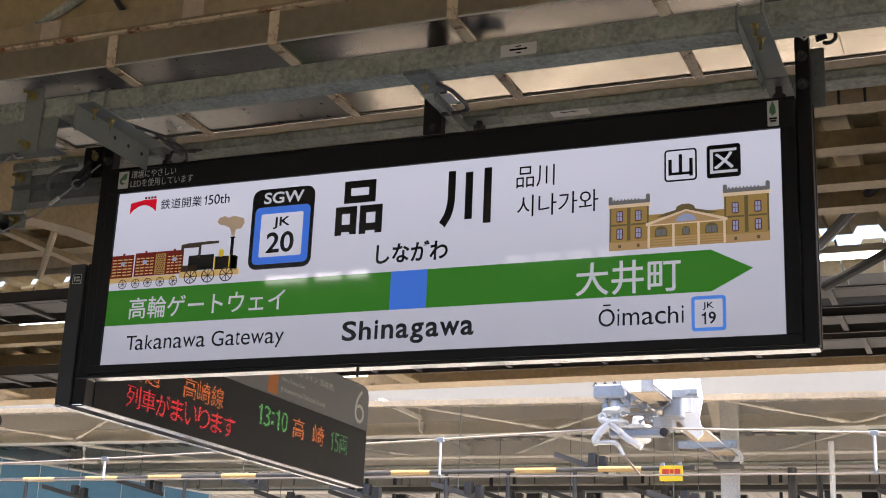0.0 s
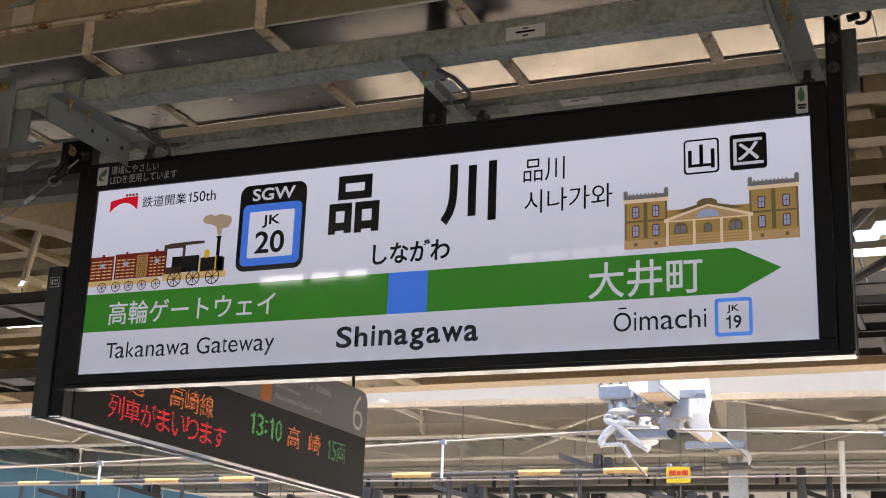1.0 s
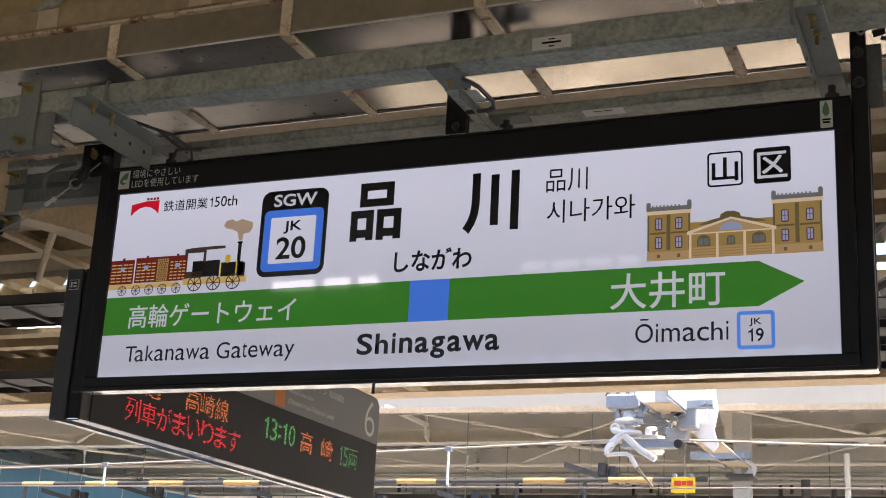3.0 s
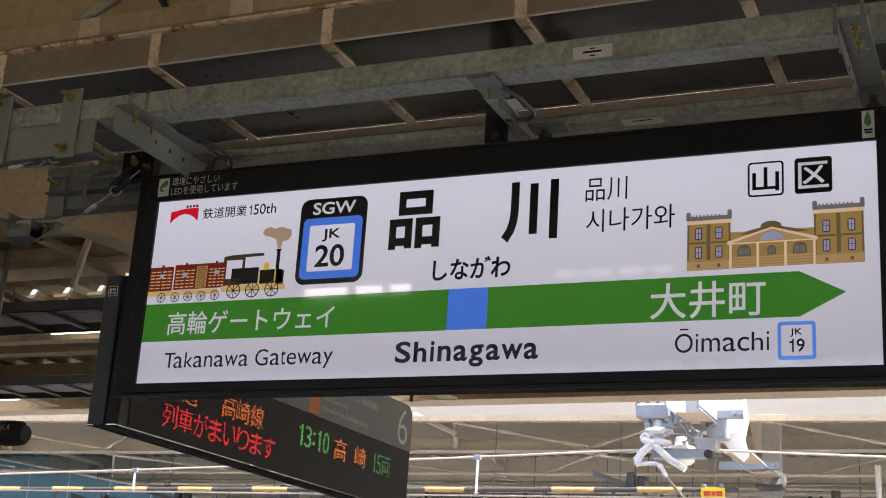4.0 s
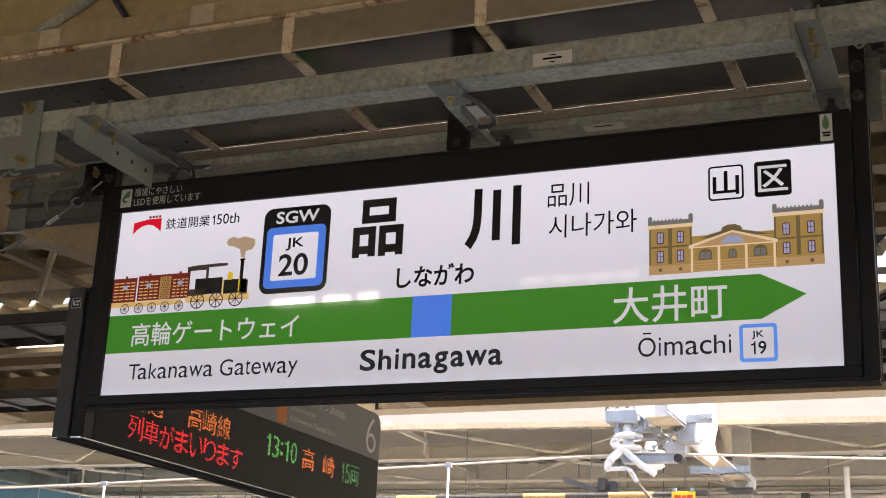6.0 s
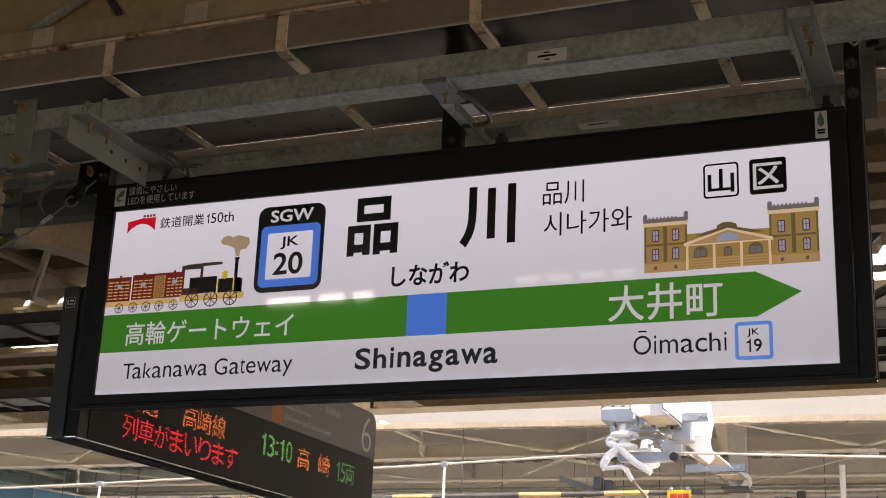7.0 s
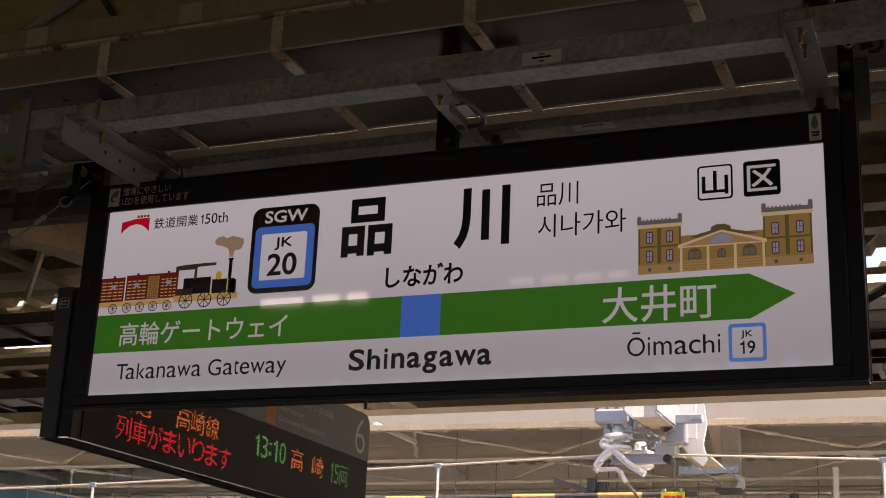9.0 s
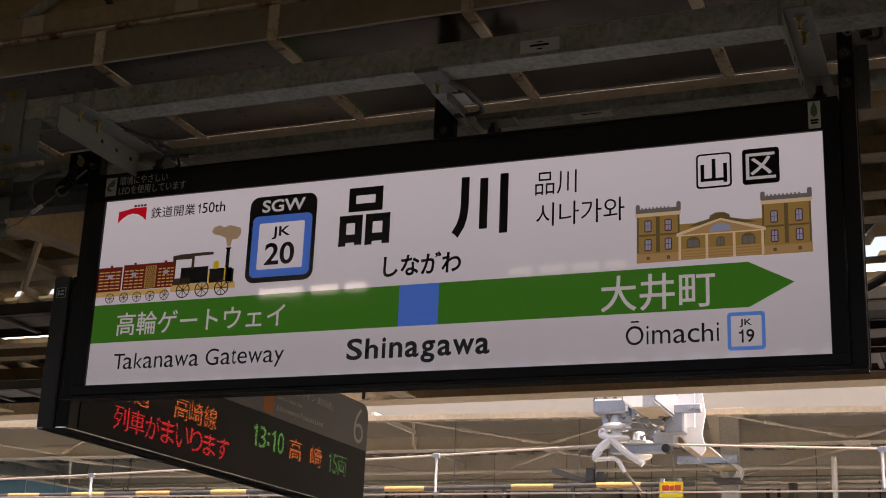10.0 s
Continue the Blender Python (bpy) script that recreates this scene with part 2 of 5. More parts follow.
def lathe(bm, center, profile, n=16, axis=(0, 0, 1)):
    """A turned solid: profile of (radius, height along the axis)."""
    c, turn = Vector(center), Vector(axis).to_track_quat("Z", "Y")
    rings = [[bm.verts.new(c + turn @ Vector((r * math.cos(2 * math.pi * i / n), r * math.sin(2 * math.pi * i / n), h))) for i in range(n)] for r, h in profile]
    for a, b in zip(rings, rings[1:]):
        for i in range(n):
            bm.faces.new((a[i], a[(i + 1) % n], b[(i + 1) % n], b[i]))
    bm.faces.new(rings[0][::-1])
    bm.faces.new(rings[-1])


def mesh_of(name, bm, material, bevel=0.0, shift=(0, 0, 0)):
    if bevel:
        bmesh.ops.bevel(bm, geom=list(bm.edges), offset=bevel, segments=1, affect="EDGES", clamp_overlap=True)
    bmesh.ops.recalc_face_normals(bm, faces=bm.faces)
    bmesh.ops.translate(bm, verts=bm.verts, vec=-Vector(shift))
    me = bpy.data.meshes.new(name)
    bm.to_mesh(me)
    bm.free()
    me.materials.append(material)
    return me


BASES = {}


def thing(name, base, label, category, group="", kind=""):
    ob = new(name)
    ob.empty_display_size = 0.1
    ob.location = base
    BASES[ob.name] = Vector(base)
    return tagged(ob, label, category, group, kind)


def part(name, bm, material, parent, label="", bevel=0.0):
    base = BASES[parent.name]
    ob = new(name, mesh_of(name, bm, material, bevel, base))
    ob.parent = parent
    BASES[ob.name] = base
    if label:
        tagged(ob, label)
    return ob


def single(name, bm, material, label, category, group="", kind="", bevel=0.0):
    ob = new(name, mesh_of(name, bm, material, bevel))
    BASES[ob.name] = Vector((0, 0, 0))
    return tagged(ob, label, category, group, kind)


def B(*boxes):
    bm = bmesh.new()
    for b in boxes:
        box(bm, *b)
    return bm


def bolt(name, parent, at, way, r=0.012, length=0.03, material=None):
    """Hexagonal nut with a washer and the end of the thread."""
    bm = bmesh.new()
    a, w = Vector(at), Vector(way).normalized()
    rod(bm, a, a + w * 0.003, r * 1.5, 12)
    rod(bm, a + w * 0.003, a + w * (0.003 + r), r, 6)
    rod(bm, a + w * (0.003 + r), a + w * length, r * 0.55, 8)
    return part(name, bm, material or M_STEELBOLT, parent)


def lettering(text, x0, x1, z0, z1, bold=0.0, name="lettering", put=None, material=None, parent=None, space=1.0, shear=0.0, depth=0.0006):
    """Words set with the built-in font, fitted into a rectangle of the plate that put() lays out."""
    cu = bpy.data.curves.new("word", "FONT")
    cu.body, cu.offset, cu.space_character, cu.shear, cu.resolution_u = text, bold, space, shear, 4
    tmp = new("word", cu)
    dg = bpy.context.evaluated_depsgraph_get()
    me = bpy.data.meshes.new_from_object(tmp.evaluated_get(dg))
    bpy.data.objects.remove(tmp)
    bm = bmesh.new()
    bm.from_mesh(me)
    bpy.data.meshes.remove(me)
    bmesh.ops.remove_doubles(bm, verts=bm.verts, dist=1e-5)
    xs, ys = [v.co.x for v in bm.verts], [v.co.y for v in bm.verts]
    lo, hi, lo2, hi2 = min(xs), max(xs), min(ys), max(ys)
    for v in bm.verts:
        u = x0 + (v.co.x - lo) / (hi - lo) * (x1 - x0)
        w = z0 + (v.co.y - lo2) / (hi2 - lo2) * (z1 - z0)
        v.co = put(u, w, depth)
    return part(name, bm, material, parent)


# sans-serif widths in thousandths of the type size: advance, left, bottom, right, top
SANS = {"T": (500, 14, 0, 597, 718), "a": (556, 36, -15, 530, 538), "k": (500, 67, 0, 501, 718), "n": (556, 65, 0, 491, 538), "w": (722, 14, 0, 709, 523),
        " ": (278,), "G": (778, 48, -19, 704, 737), "t": (278, 14, -7, 257, 669), "e": (556, 40, -15, 516, 538), "y": (500, 11, -214, 489, 523),
        "O": (778, 39, -19, 739, 737), "i": (222, 67, 0, 155, 718), "m": (833, 65, 0, 769, 538), "c": (500, 30, -15, 477, 538), "h": (556, 65, 0, 491, 718)}
SANS_BOLD = {"S": (667, 39, -19, 629, 737), "h": (611, 65, 0, 546, 718), "i": (278, 69, 0, 209, 725), "n": (611, 65, 0, 546, 546),
             "a": (556, 29, -14, 527, 546), "g": (611, 40, -217, 553, 546), "w": (778, 10, 0, 769, 532)}
ONE = ((1.0, 0.0), (1.0, 1.0), (0.76, 1.0), (0.62, 0.88), (0.40, 0.82), (0.0, 0.80), (0.0, 0.68), (0.62, 0.68), (0.62, 0.0))


def set_letters(text, x0, x1, base, size, face_of, bold, put, material, parent, depth):
    """A line of type, each letter of the built-in font brought to the width and height of a plain sans-serif."""
    first, last = face_of[text[0]], face_of[text[-1]]
    length = sum(face_of[c][0] for c in text) - first[1] - (last[0] - last[3])
    k, pen = (x1 - x0) / length, x0 - first[1] * (x1 - x0) / length
    for c in text:
        if c != " ":
            _, l, b, r, t = face_of[c]
            lettering(c, pen + l * k, pen + r * k, base + b * size / 1000, base + t * size / 1000, bold, "letter", put, material, parent, depth=depth)
        pen += face_of[c][0] * k


def glyph(c):
    """Corner triples of one character, brought to the unit square."""
    if c == "1":
        return [((0.76, 1.0), (0.48, 0.0), (0.76, 0.0)), ((0.76, 1.0), (0.48, 1.0), (0.48, 0.0)), ((0.76, 1.0), (0.2, 0.84), (0.2, 0.72)), ((0.76, 1.0), (0.2, 0.72), (0.6, 0.78))]
    if c == ":":
        return [t for z in (0.2, 0.66) for t in (((0.2, z), (0.8, z), (0.8, z + 0.16)), ((0.2, z), (0.8, z + 0.16), (0.2, z + 0.16)))]
    cu = bpy.data.curves.new("word", "FONT")
    cu.body, cu.resolution_u = c, 3
    tmp = new("word", cu)
    me = bpy.data.meshes.new_from_object(tmp.evaluated_get(bpy.context.evaluated_depsgraph_get()))
    bpy.data.objects.remove(tmp)
    me.calc_loop_triangles()
    at = [v.co for v in me.vertices]
    lo, hi = (min(v.x for v in at), min(v.y for v in at)), (max(v.x for v in at), max(v.y for v in at))
    tris = [tuple(((at[i].x - lo[0]) / (hi[0] - lo[0]), (at[i].y - lo[1]) / (hi[1] - lo[1])) for i in t.vertices) for t in me.loop_triangles]
    bpy.data.meshes.remove(me)
    return tris


def dot_letters(text, u0, u1, v0, v1, put, material, parent, depth, rows=16):
    """Characters of lamp dots on a square grid, one part a character; figures take half a cell."""
    wide = [0.28 if c == ":" else 0.5 if c in "0123456789" else 1.0 for c in text]
    pitch, pen = (v1 - v0) / rows, u0
    for c, w in zip(text, wide):
        cell = (u1 - u0) * w / sum(wide)
        cols = max(3, round(cell / pitch))
        tris = np.array(glyph(c))
        bm = bmesh.new()
        for i in range(cols):
            for j in range(rows):
                p = np.array(((i + 0.5) / cols / 0.92 - 0.02, (j + 0.5) / rows))
                a, b, d = tris[:, 0], tris[:, 1], tris[:, 2]
                e = [(n[:, 0] - m[:, 0]) * (p[1] - m[:, 1]) - (n[:, 1] - m[:, 1]) * (p[0] - m[:, 0]) for m, n in ((a, b), (b, d), (d, a))]
                if np.any((e[0] >= 0) & (e[1] >= 0) & (e[2] >= 0)) or np.any((e[0] <= 0) & (e[1] <= 0) & (e[2] <= 0)):
                    cu, cv, r = pen + cell * (i + 0.5) / cols, v0 + pitch * (j + 0.5), pitch * 0.33
                    slab(bm, [(cu + r * math.cos(math.pi * k / 3), cv + r * math.sin(math.pi * k / 3)) for k in range(6)], 0.001, lambda u, v, h: put(u, v, depth + h))
        if bm.verts:
            tagged(part("dot_character", bm, material, parent), kind="stuff")
        pen += cell


def rounded(x0, x1, z0, z1, r, n=5):
    out = []
    for cx, cz, a in ((x1 - r, z0 + r, -90), (x1 - r, z1 - r, 0), (x0 + r, z1 - r, 90), (x0 + r, z0 + r, 180)):
        out += [(cx + r * math.cos(radians(a + 90 * i / n)), cz + r * math.sin(radians(a + 90 * i / n))) for i in range(n + 1)]
    return out


def plate(name, outlines, level, material, parent, put, thick=0.0006, label=""):
    """Printed film: flat shapes, one level of film thickness above another."""
    bm = bmesh.new()
    for o in outlines:
        slab(bm, o, thick, lambda u, v, w: put(u, v, level + w))
    return part(name, bm, material, parent, label)


def rect(x0, x1, z0, z1):
    return [(x0, z0), (x1, z0), (x1, z1), (x0, z1)]


# ---- ground, platforms, canopies ----
X0, X1 = -60.0, 45.0
Z_TRACK = -1.1
bm = B((-600, 600, -600, 600, Z_TRACK - 0.3, Z_TRACK))
single("ground", bm, M_BALLAST, "pale brown crushed stone ballast between the tracks", "ground", kind="structure")
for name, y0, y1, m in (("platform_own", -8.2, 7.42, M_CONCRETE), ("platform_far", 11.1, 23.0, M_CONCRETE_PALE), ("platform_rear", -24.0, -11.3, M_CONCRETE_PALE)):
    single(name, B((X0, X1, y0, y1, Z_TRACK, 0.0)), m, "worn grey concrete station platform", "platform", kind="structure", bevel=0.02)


def canopy(name, y0, y1, z0, z1, material, label, slots=(), x0=X0, x1=X1):
    """Trapezoid roof sheets from y0 to y1, at z0 and z1; slots are open strips (from, to) in y."""
    bm = bmesh.new()
    cuts = [y0] + [c for s in slots for c in s] + [y1]
    for a, b in zip(cuts[::2], cuts[1::2]):
        za, zb = (z0 + (z1 - z0) * (c - y0) / (y1 - y0) for c in (a, b))
        x, up = x0, False
        rows = []
        while x < x1:
            h = 0.05 if up else 0.0
            for xx in (x, x + 0.13):
                rows.append((xx, h))
            x += 0.16
            up = not up
        low = [[bm.verts.new((xx, yy, zz + h + e)) for xx, h in rows] for yy, zz in ((a, za), (b, zb)) for e in (0.0, 0.03)]
        for i in range(len(rows) - 1):
            bm.faces.new((low[0][i], low[0][i + 1], low[2][i + 1], low[2][i]))
            bm.faces.new((low[1][i], low[3][i], low[3][i + 1], low[1][i + 1]))
            bm.faces.new((low[0][i], low[1][i], low[1][i + 1], low[0][i + 1]))
            bm.faces.new((low[2][i], low[2][i + 1], low[3][i + 1], low[3][i]))
    return single(name, bm, material, label, "canopy roof", kind="structure")


OWN = "beige corrugated canopy roof sheets over the platform"
canopy("ceiling_own", -7.6, 7.6, 4.30, 4.18, M_ROOF, OWN, slots=((1.52, 1.66), (4.31, 4.69)), x0=0.68)
canopy("ceiling_own_mid", -7.6, 7.6, 4.30, 4.18, M_ROOF, OWN, slots=((1.52, 1.66),), x0=0.0, x1=0.62)
canopy("ceiling_own_west", -7.6, 7.6, 4.30, 4.18, M_ROOF, OWN, slots=((3.30, 3.36), (4.14, 4.20)), x1=-0.12)
# Unseen strips above the roof, added to stop sun at the sheet gaps.
for x in (-0.06, 0.65):
    single("flashing", B((x - 0.16, x + 0.22, -7.6, 7.6, 4.385, 4.395)), M_ROOF, "unseen beige flashing that keeps sun out of the roof joint", "flashing", "flashings", "structure")
FAR = "dull corrugated canopy roof over the next platform"
far_edge = canopy("ceiling_far_edge", 12.32, 14.0, 4.67, 4.98, M_PALE_ROOF, FAR)
canopy("ceiling_far", 14.02, 22.6, 5.00, 5.05, M_PALE_ROOF, FAR)
# Unseen rear roof, its edge set to limit light from behind.
canopy("ceiling_rear", -25.0, -12.6, 4.6, 4.6, M_PALE_ROOF, "unseen pale corrugated canopy roof over the platform behind")
canopy("ceiling_beyond", 25.0, 38.0, 5.2, 5.2, M_PALE_ROOF, "pale corrugated canopy roof of the farthest platform")


# Unseen wall added to hold back light from behind the camera.
single("rear_blocker", B((X0, X1, -25.3, -25.0, Z_TRACK, 5.2)), M_ROOF, "unseen plain beige wall that holds back light from behind", "wall", kind="structure")


def i_beam(name, x0, x1, y, z0, z1, width, material, label, group, bevel=0.0):
    t = 0.012
    return single(name, B((x0, x1, y - width / 2, y + width / 2, z0, z0 + t), (x0, x1, y - width / 2, y + width / 2, z1 - t, z1), (x0, x1, y - t / 2, y + t / 2, z0 + t, z1 - t)),
                  material, label, "roof beam", group, "structure")


# purlins of the own canopy, along the platform
for y, h in ((1.45, .10), (2.0, .10), (2.55, .10), (3.1, .10), (3.5, .10), (4.87, .17), (5.45, .12), (6.3, .12), (-1.6, .10), (-2.6, .10), (-3.6, .10), (-4.6, .10), (-5.6, .10), (-6.6, .12)):
    z = 4.235 - 0.0079 * y
    single("purlin", B((X0, X1, y - 0.05, y + 0.05, z - h, z - 0.006), (X0, X1, y + 0.05, y + 0.085, z - h, z - h + 0.01)), M_BEIGE, "beige painted steel purlin with rust stains", "roof beam", "canopy purlins", "structure")
# eave beam over the platform edge
eave = single("eave_beam", B((X0, X1, 7.30, 7.50, 3.985, 4.17), (X0, X1, 7.28, 7.56, 3.97, 3.985)), M_EAVE, "beige painted eave beam with brown stains", "roof beam", kind="structure")

far_fascia = single("fascia_far", B((X0, X1, 12.27, 12.315, 4.69, 4.762)), M_EAVE, "narrow stained fascia along the far canopy edge", "fascia", kind="structure")
# the roof edges fall gently along the platform
for ob, fall in ((far_edge, -0.010), (far_fascia, -0.010), (eave, 0.006)):
    for v in ob.data.vertices:
        v.co.z += fall * (v.co.x + 2.8)
single("flashing_far", B((X0, X1, 14.0015, 14.0185, 4.80, 5.75)), M_PALE_ROOF, "dull closing board behind the far canopy edge", "flashing", kind="structure")
# beams of the canopy over the next platform
for y, z0, z1 in ((14.2, 4.62, 4.995), (17.2, 4.53, 5.04), (20.2, 4.56, 5.02), (22.4, 4.80, 5.0)):
    i_beam("roof_beam", X0, X1, y, z0, z1, 0.26, M_PALE, "pale painted steel roof beam over the next platform", "far roof beams")

# ---- station name sign ----
SIGN_D = 0.055


def station_sign():
    sign = thing("station_sign", (0, 0.06, 2.49), "black-framed lit white station name sign with a green arrow band", "sign")
    part("casing", B((-1.352, 1.352, 0.016, SIGN_D, 2.52, 3.343)), M_FRAME, sign)
    # front frame: four bars with a mitred look
    for x0, x1, z0, z1 in ((-1.352, 1.352, 3.25, 3.346), (-1.352, 1.352, 2.515, 2.55), (-1.352, -1.302, 2.55, 3.25), (1.302, 1.352, 2.55, 3.25)):
        part("frame_bar", B((x0, x1, -0.012, 0.022, z0, z1)), M_FRAME, sign, "satin black frame bar", 0.002)
    # end bars, taller than the box, from which it hangs
    for s in (-1, 1):
        a, b = sorted((s * 1.355, s * 1.402))
        part("end_bar", B((a, b, 0.0, 0.05, 2.511, 3.578)), M_FRAME, sign, "black vertical hanger bar", 0.003)
        a, b = sorted((s * 1.360, s * 1.404))
        part("end_cover", B((a, b, 0.052, SIGN_D + 0.02, 2.51, 3.346)), M_FRAME, sign, "", 0.003)
        for z in (3.40, 3.50):
            bolt("bolt", sign, (s * 1.378, 0.0, z), (0, -1, 0), 0.013, 0.035, M_TRAY)
    part("underside_trim", B((-1.40, 1.40, -0.010, SIGN_D, 2.500, 2.510)), M_FRAME_UNDER, sign, "bare metal trim along the underside", 0.002)
    part("front_lip", B((-1.40, 1.40, -0.018, -0.0105, 2.501, 2.511)), M_FRAME, sign)
    part("top_lip", B((-1.352, 1.352, -0.016, 0.03, 3.346, 3.354)), M_FRAME, sign)

    def put(u, v, w):
        return (u, -w, v)
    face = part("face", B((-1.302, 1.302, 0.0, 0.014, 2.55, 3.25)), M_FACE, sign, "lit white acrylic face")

    def film(name, outlines, level, m, label=""):
        for o in outlines:
            plate(name, [o], 0.0002 + level * 0.0007, m, face, put, 0.0006, label)

    def words(text, x0, x1, z0, z1, m=M_BLACK, bold=0.0, level=1, space=1.0):
        return lettering(text, x0, x1, z0, z1, bold, put=put, material=m, parent=face, space=space, depth=0.0004 + level * 0.0007)
    # band
    film("green_band", [[(-1.3015, 2.706), (1.066, 2.706), (1.202, 2.777), (1.066, 2.848), (-1.3015, 2.848)]], 0, M_GREEN, "green direction band with an arrow tip")
    film("blue_square", [rect(-0.086, 0.056, 2.706, 2.848)], 1, M_BLUE, "blue square on the band")
    words("高輪ゲートウェイ", -1.197, -0.512, 2.729, 2.815, M_WHITE, 0.006)
    words("大井町", 0.605, 0.965, 2.713, 2.831, M_WHITE, 0.008)
    # names
    words("品", -0.325, -0.134, 3.0, 3.21, M_BLACK, 0.028)
    words("川", 0.092, 0.289, 2.998, 3.212, M_BLACK, 0.03)
    words("しながわ", -0.150, 0.131, 2.880, 2.957, M_BLACK, 0.024)
    words("品川", 0.382, 0.523, 3.122, 3.202)
    words("시나가와", 0.387, 0.682, 3.014, 3.094)
    set_letters("Takanawa Gateway", -1.192, -0.504, 2.606, 0.0785, SANS, 0.0, put, M_BLACK, face, 0.0011)
    set_letters("Shinagawa", -0.268, 0.240, 2.601, 0.0975, SANS_BOLD, 0.022, put, M_BLACK, face, 0.0011)
    set_letters("Oimachi", 0.686, 0.974, 2.606, 0.081, SANS, 0.0, put, M_BLACK, face, 0.0011)
    film("macron", [rect(0.702, 0.728, 2.676, 2.681)], 1, M_BLACK)
    # numbering badge
    film("badge_plate", [rounded(-0.683, -0.417, 2.892, 3.210, 0.035)], 0, M_BLACK, "black rounded numbering badge")
    film("badge_border", [rounded(-0.667, -0.432, 2.911, 3.137, 0.02)], 1, M_BLUE)
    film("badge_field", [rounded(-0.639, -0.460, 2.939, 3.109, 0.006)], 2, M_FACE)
    words("SGW", -0.634, -0.463, 3.150, 3.196, M_WHITE, 0.02, 1)
    words("JK", -0.587, -0.514, 3.047, 3.094, M_BLACK, 0.02, 3)
    words("20", -0.610, -0.493, 2.953, 3.035, M_BLACK, 0.02, 3)
    film("badge_border", [rounded(0.999, 1.112, 2.574, 2.692, 0.012)], 0, M_LIGHTBLUE)
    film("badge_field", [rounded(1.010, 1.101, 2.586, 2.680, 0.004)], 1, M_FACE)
    words("JK", 1.036, 1.073, 2.644, 2.670, M_BLACK, 0.015, 2)
    film("figure", [[(1.033 + 0.014 * u, 2.597 + 0.041 * v) for u, v in ONE]], 2, M_BLACK)
    words("9", 1.055, 1.079, 2.597, 2.638, M_BLACK, 0.015, 2)
    # two zone marks
    film("zone_mark", [rounded(0.912, 1.023, 3.096, 3.211, 0.012)], 0, M_BLACK)
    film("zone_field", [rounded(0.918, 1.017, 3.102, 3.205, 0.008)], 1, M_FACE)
    words("山", 0.926, 1.009, 3.112, 3.192, M_BLACK, 0.02, 2)
    film("zone_mark", [rounded(1.056, 1.169, 3.096, 3.213, 0.01)], 0, M_BLACK)
    words("区", 1.067, 1.158, 3.112, 3.198, M_WHITE, 0.012, 1)
    # anniversary mark
    arch = [(-1.243, 3.160), (-1.228, 3.176), (-1.205, 3.190), (-1.182, 3.195), (-1.158, 3.190), (-1.138, 3.178), (-1.122, 3.164), (-1.122, 3.216), (-1.180, 3.216), (-1.243, 3.205)]
    film("red_arch", [arch], 0, M_RED, "red arch mark")
    film("print_bar", [rect(-1.178 + 0.014 * i, -1.168 + 0.014 * i, 3.219, 3.228) for i in range(4)], 0, M_MAROON)
    words("鉄道開業", -1.101, -0.912, 3.168, 3.211, M_BLACK, 0.005)
    film("figure", [[(-0.902 + 0.011 * u, 3.171 + 0.038 * v) for u, v in ONE]], 1, M_BLACK)
    words("50th", -0.883, -0.788, 3.170, 3.210, M_BLACK, 0.005)
    # steam train print
    film("wagon_body", [rect(-1.3015, -1.199, 2.898, 2.990), rect(-1.193, -0.972, 2.900, 2.995)], 0, M_MAROON)
    slats = []
    for x0, x1 in ((-1.298, -1.25), (-1.248, -1.203), (-1.188, -1.146), (-1.144, -1.104), (-1.044, -1.010), (-1.008, -0.976)):
        for k in range(6):
            for j in range(2):
                w = (x1 - x0) / 2
                slats.append(rect(x0 + w * j + 0.002, x0 + w * j + w - 0.003, 2.907 + 0.0125 * k, 2.911 + 0.0125 * k))
    film("wagon_slat", slats, 1, M_SAND)
    film("wagon_door", [rect(-1.098, -1.052, 2.903, 2.986)], 1, M_OCHRE)
    film("door_lattice", [[(u, v - 0.004), (u + 0.003, v), (u, v + 0.004), (u - 0.003, v)] for k in range(9) for u in (-1.090 + 0.004 * (k % 2), -1.080 + 0.004 * (k % 2), -1.070 + 0.004 * (k % 2), -1.062 + 0.004 * (k % 2)) for v in (2.909 + 0.0088 * k,)], 2, M_MAROON)
    film("wagon_pane", [rect(-1.256, -1.238, 2.947, 2.962), rect(-1.155, -1.137, 2.949, 2.964), rect(-1.020, -1.002, 2.951, 2.966)], 2, M_PANE)
    film("wagon_knob", [rect(-1.252, -1.242, 2.990, 2.998), rect(-1.150, -1.140, 2.995, 3.002), rect(-1.02, -1.01, 2.995, 3.002)], 0, M_MAROON)
    film("underframe", [rect(-1.3015, -1.0, 2.878, 2.898), rect(-0.985, -0.72, 2.880, 2.905)], 0, M_SAND)
    film("cab", [[(-0.985, 2.905), (-0.972, 2.905), (-0.972, 3.0), (-0.906, 3.0), (-0.906, 2.96), (-0.895, 2.96), (-0.895, 3.008), (-0.985, 3.008)], rect(-0.972, -0.906, 2.905, 2.93)], 0, M_UMBER)
    film("cab_roof", [[(-0.985, 3.006), (-0.818, 3.010), (-0.818, 3.020), (-0.86, 3.021), (-0.95, 3.019), (-0.985, 3.015)]], 1, M_UMBER)
    film("boiler", [rect(-0.948, -0.835, 2.908, 2.968), rect(-0.832, -0.738, 2.905, 2.957), rect(-0.757, -0.73, 2.9, 2.952), rect(-0.766, -0.752, 2.952, 3.03), rect(-0.77, -0.748, 3.026, 3.032)], 0, M_BLACK)
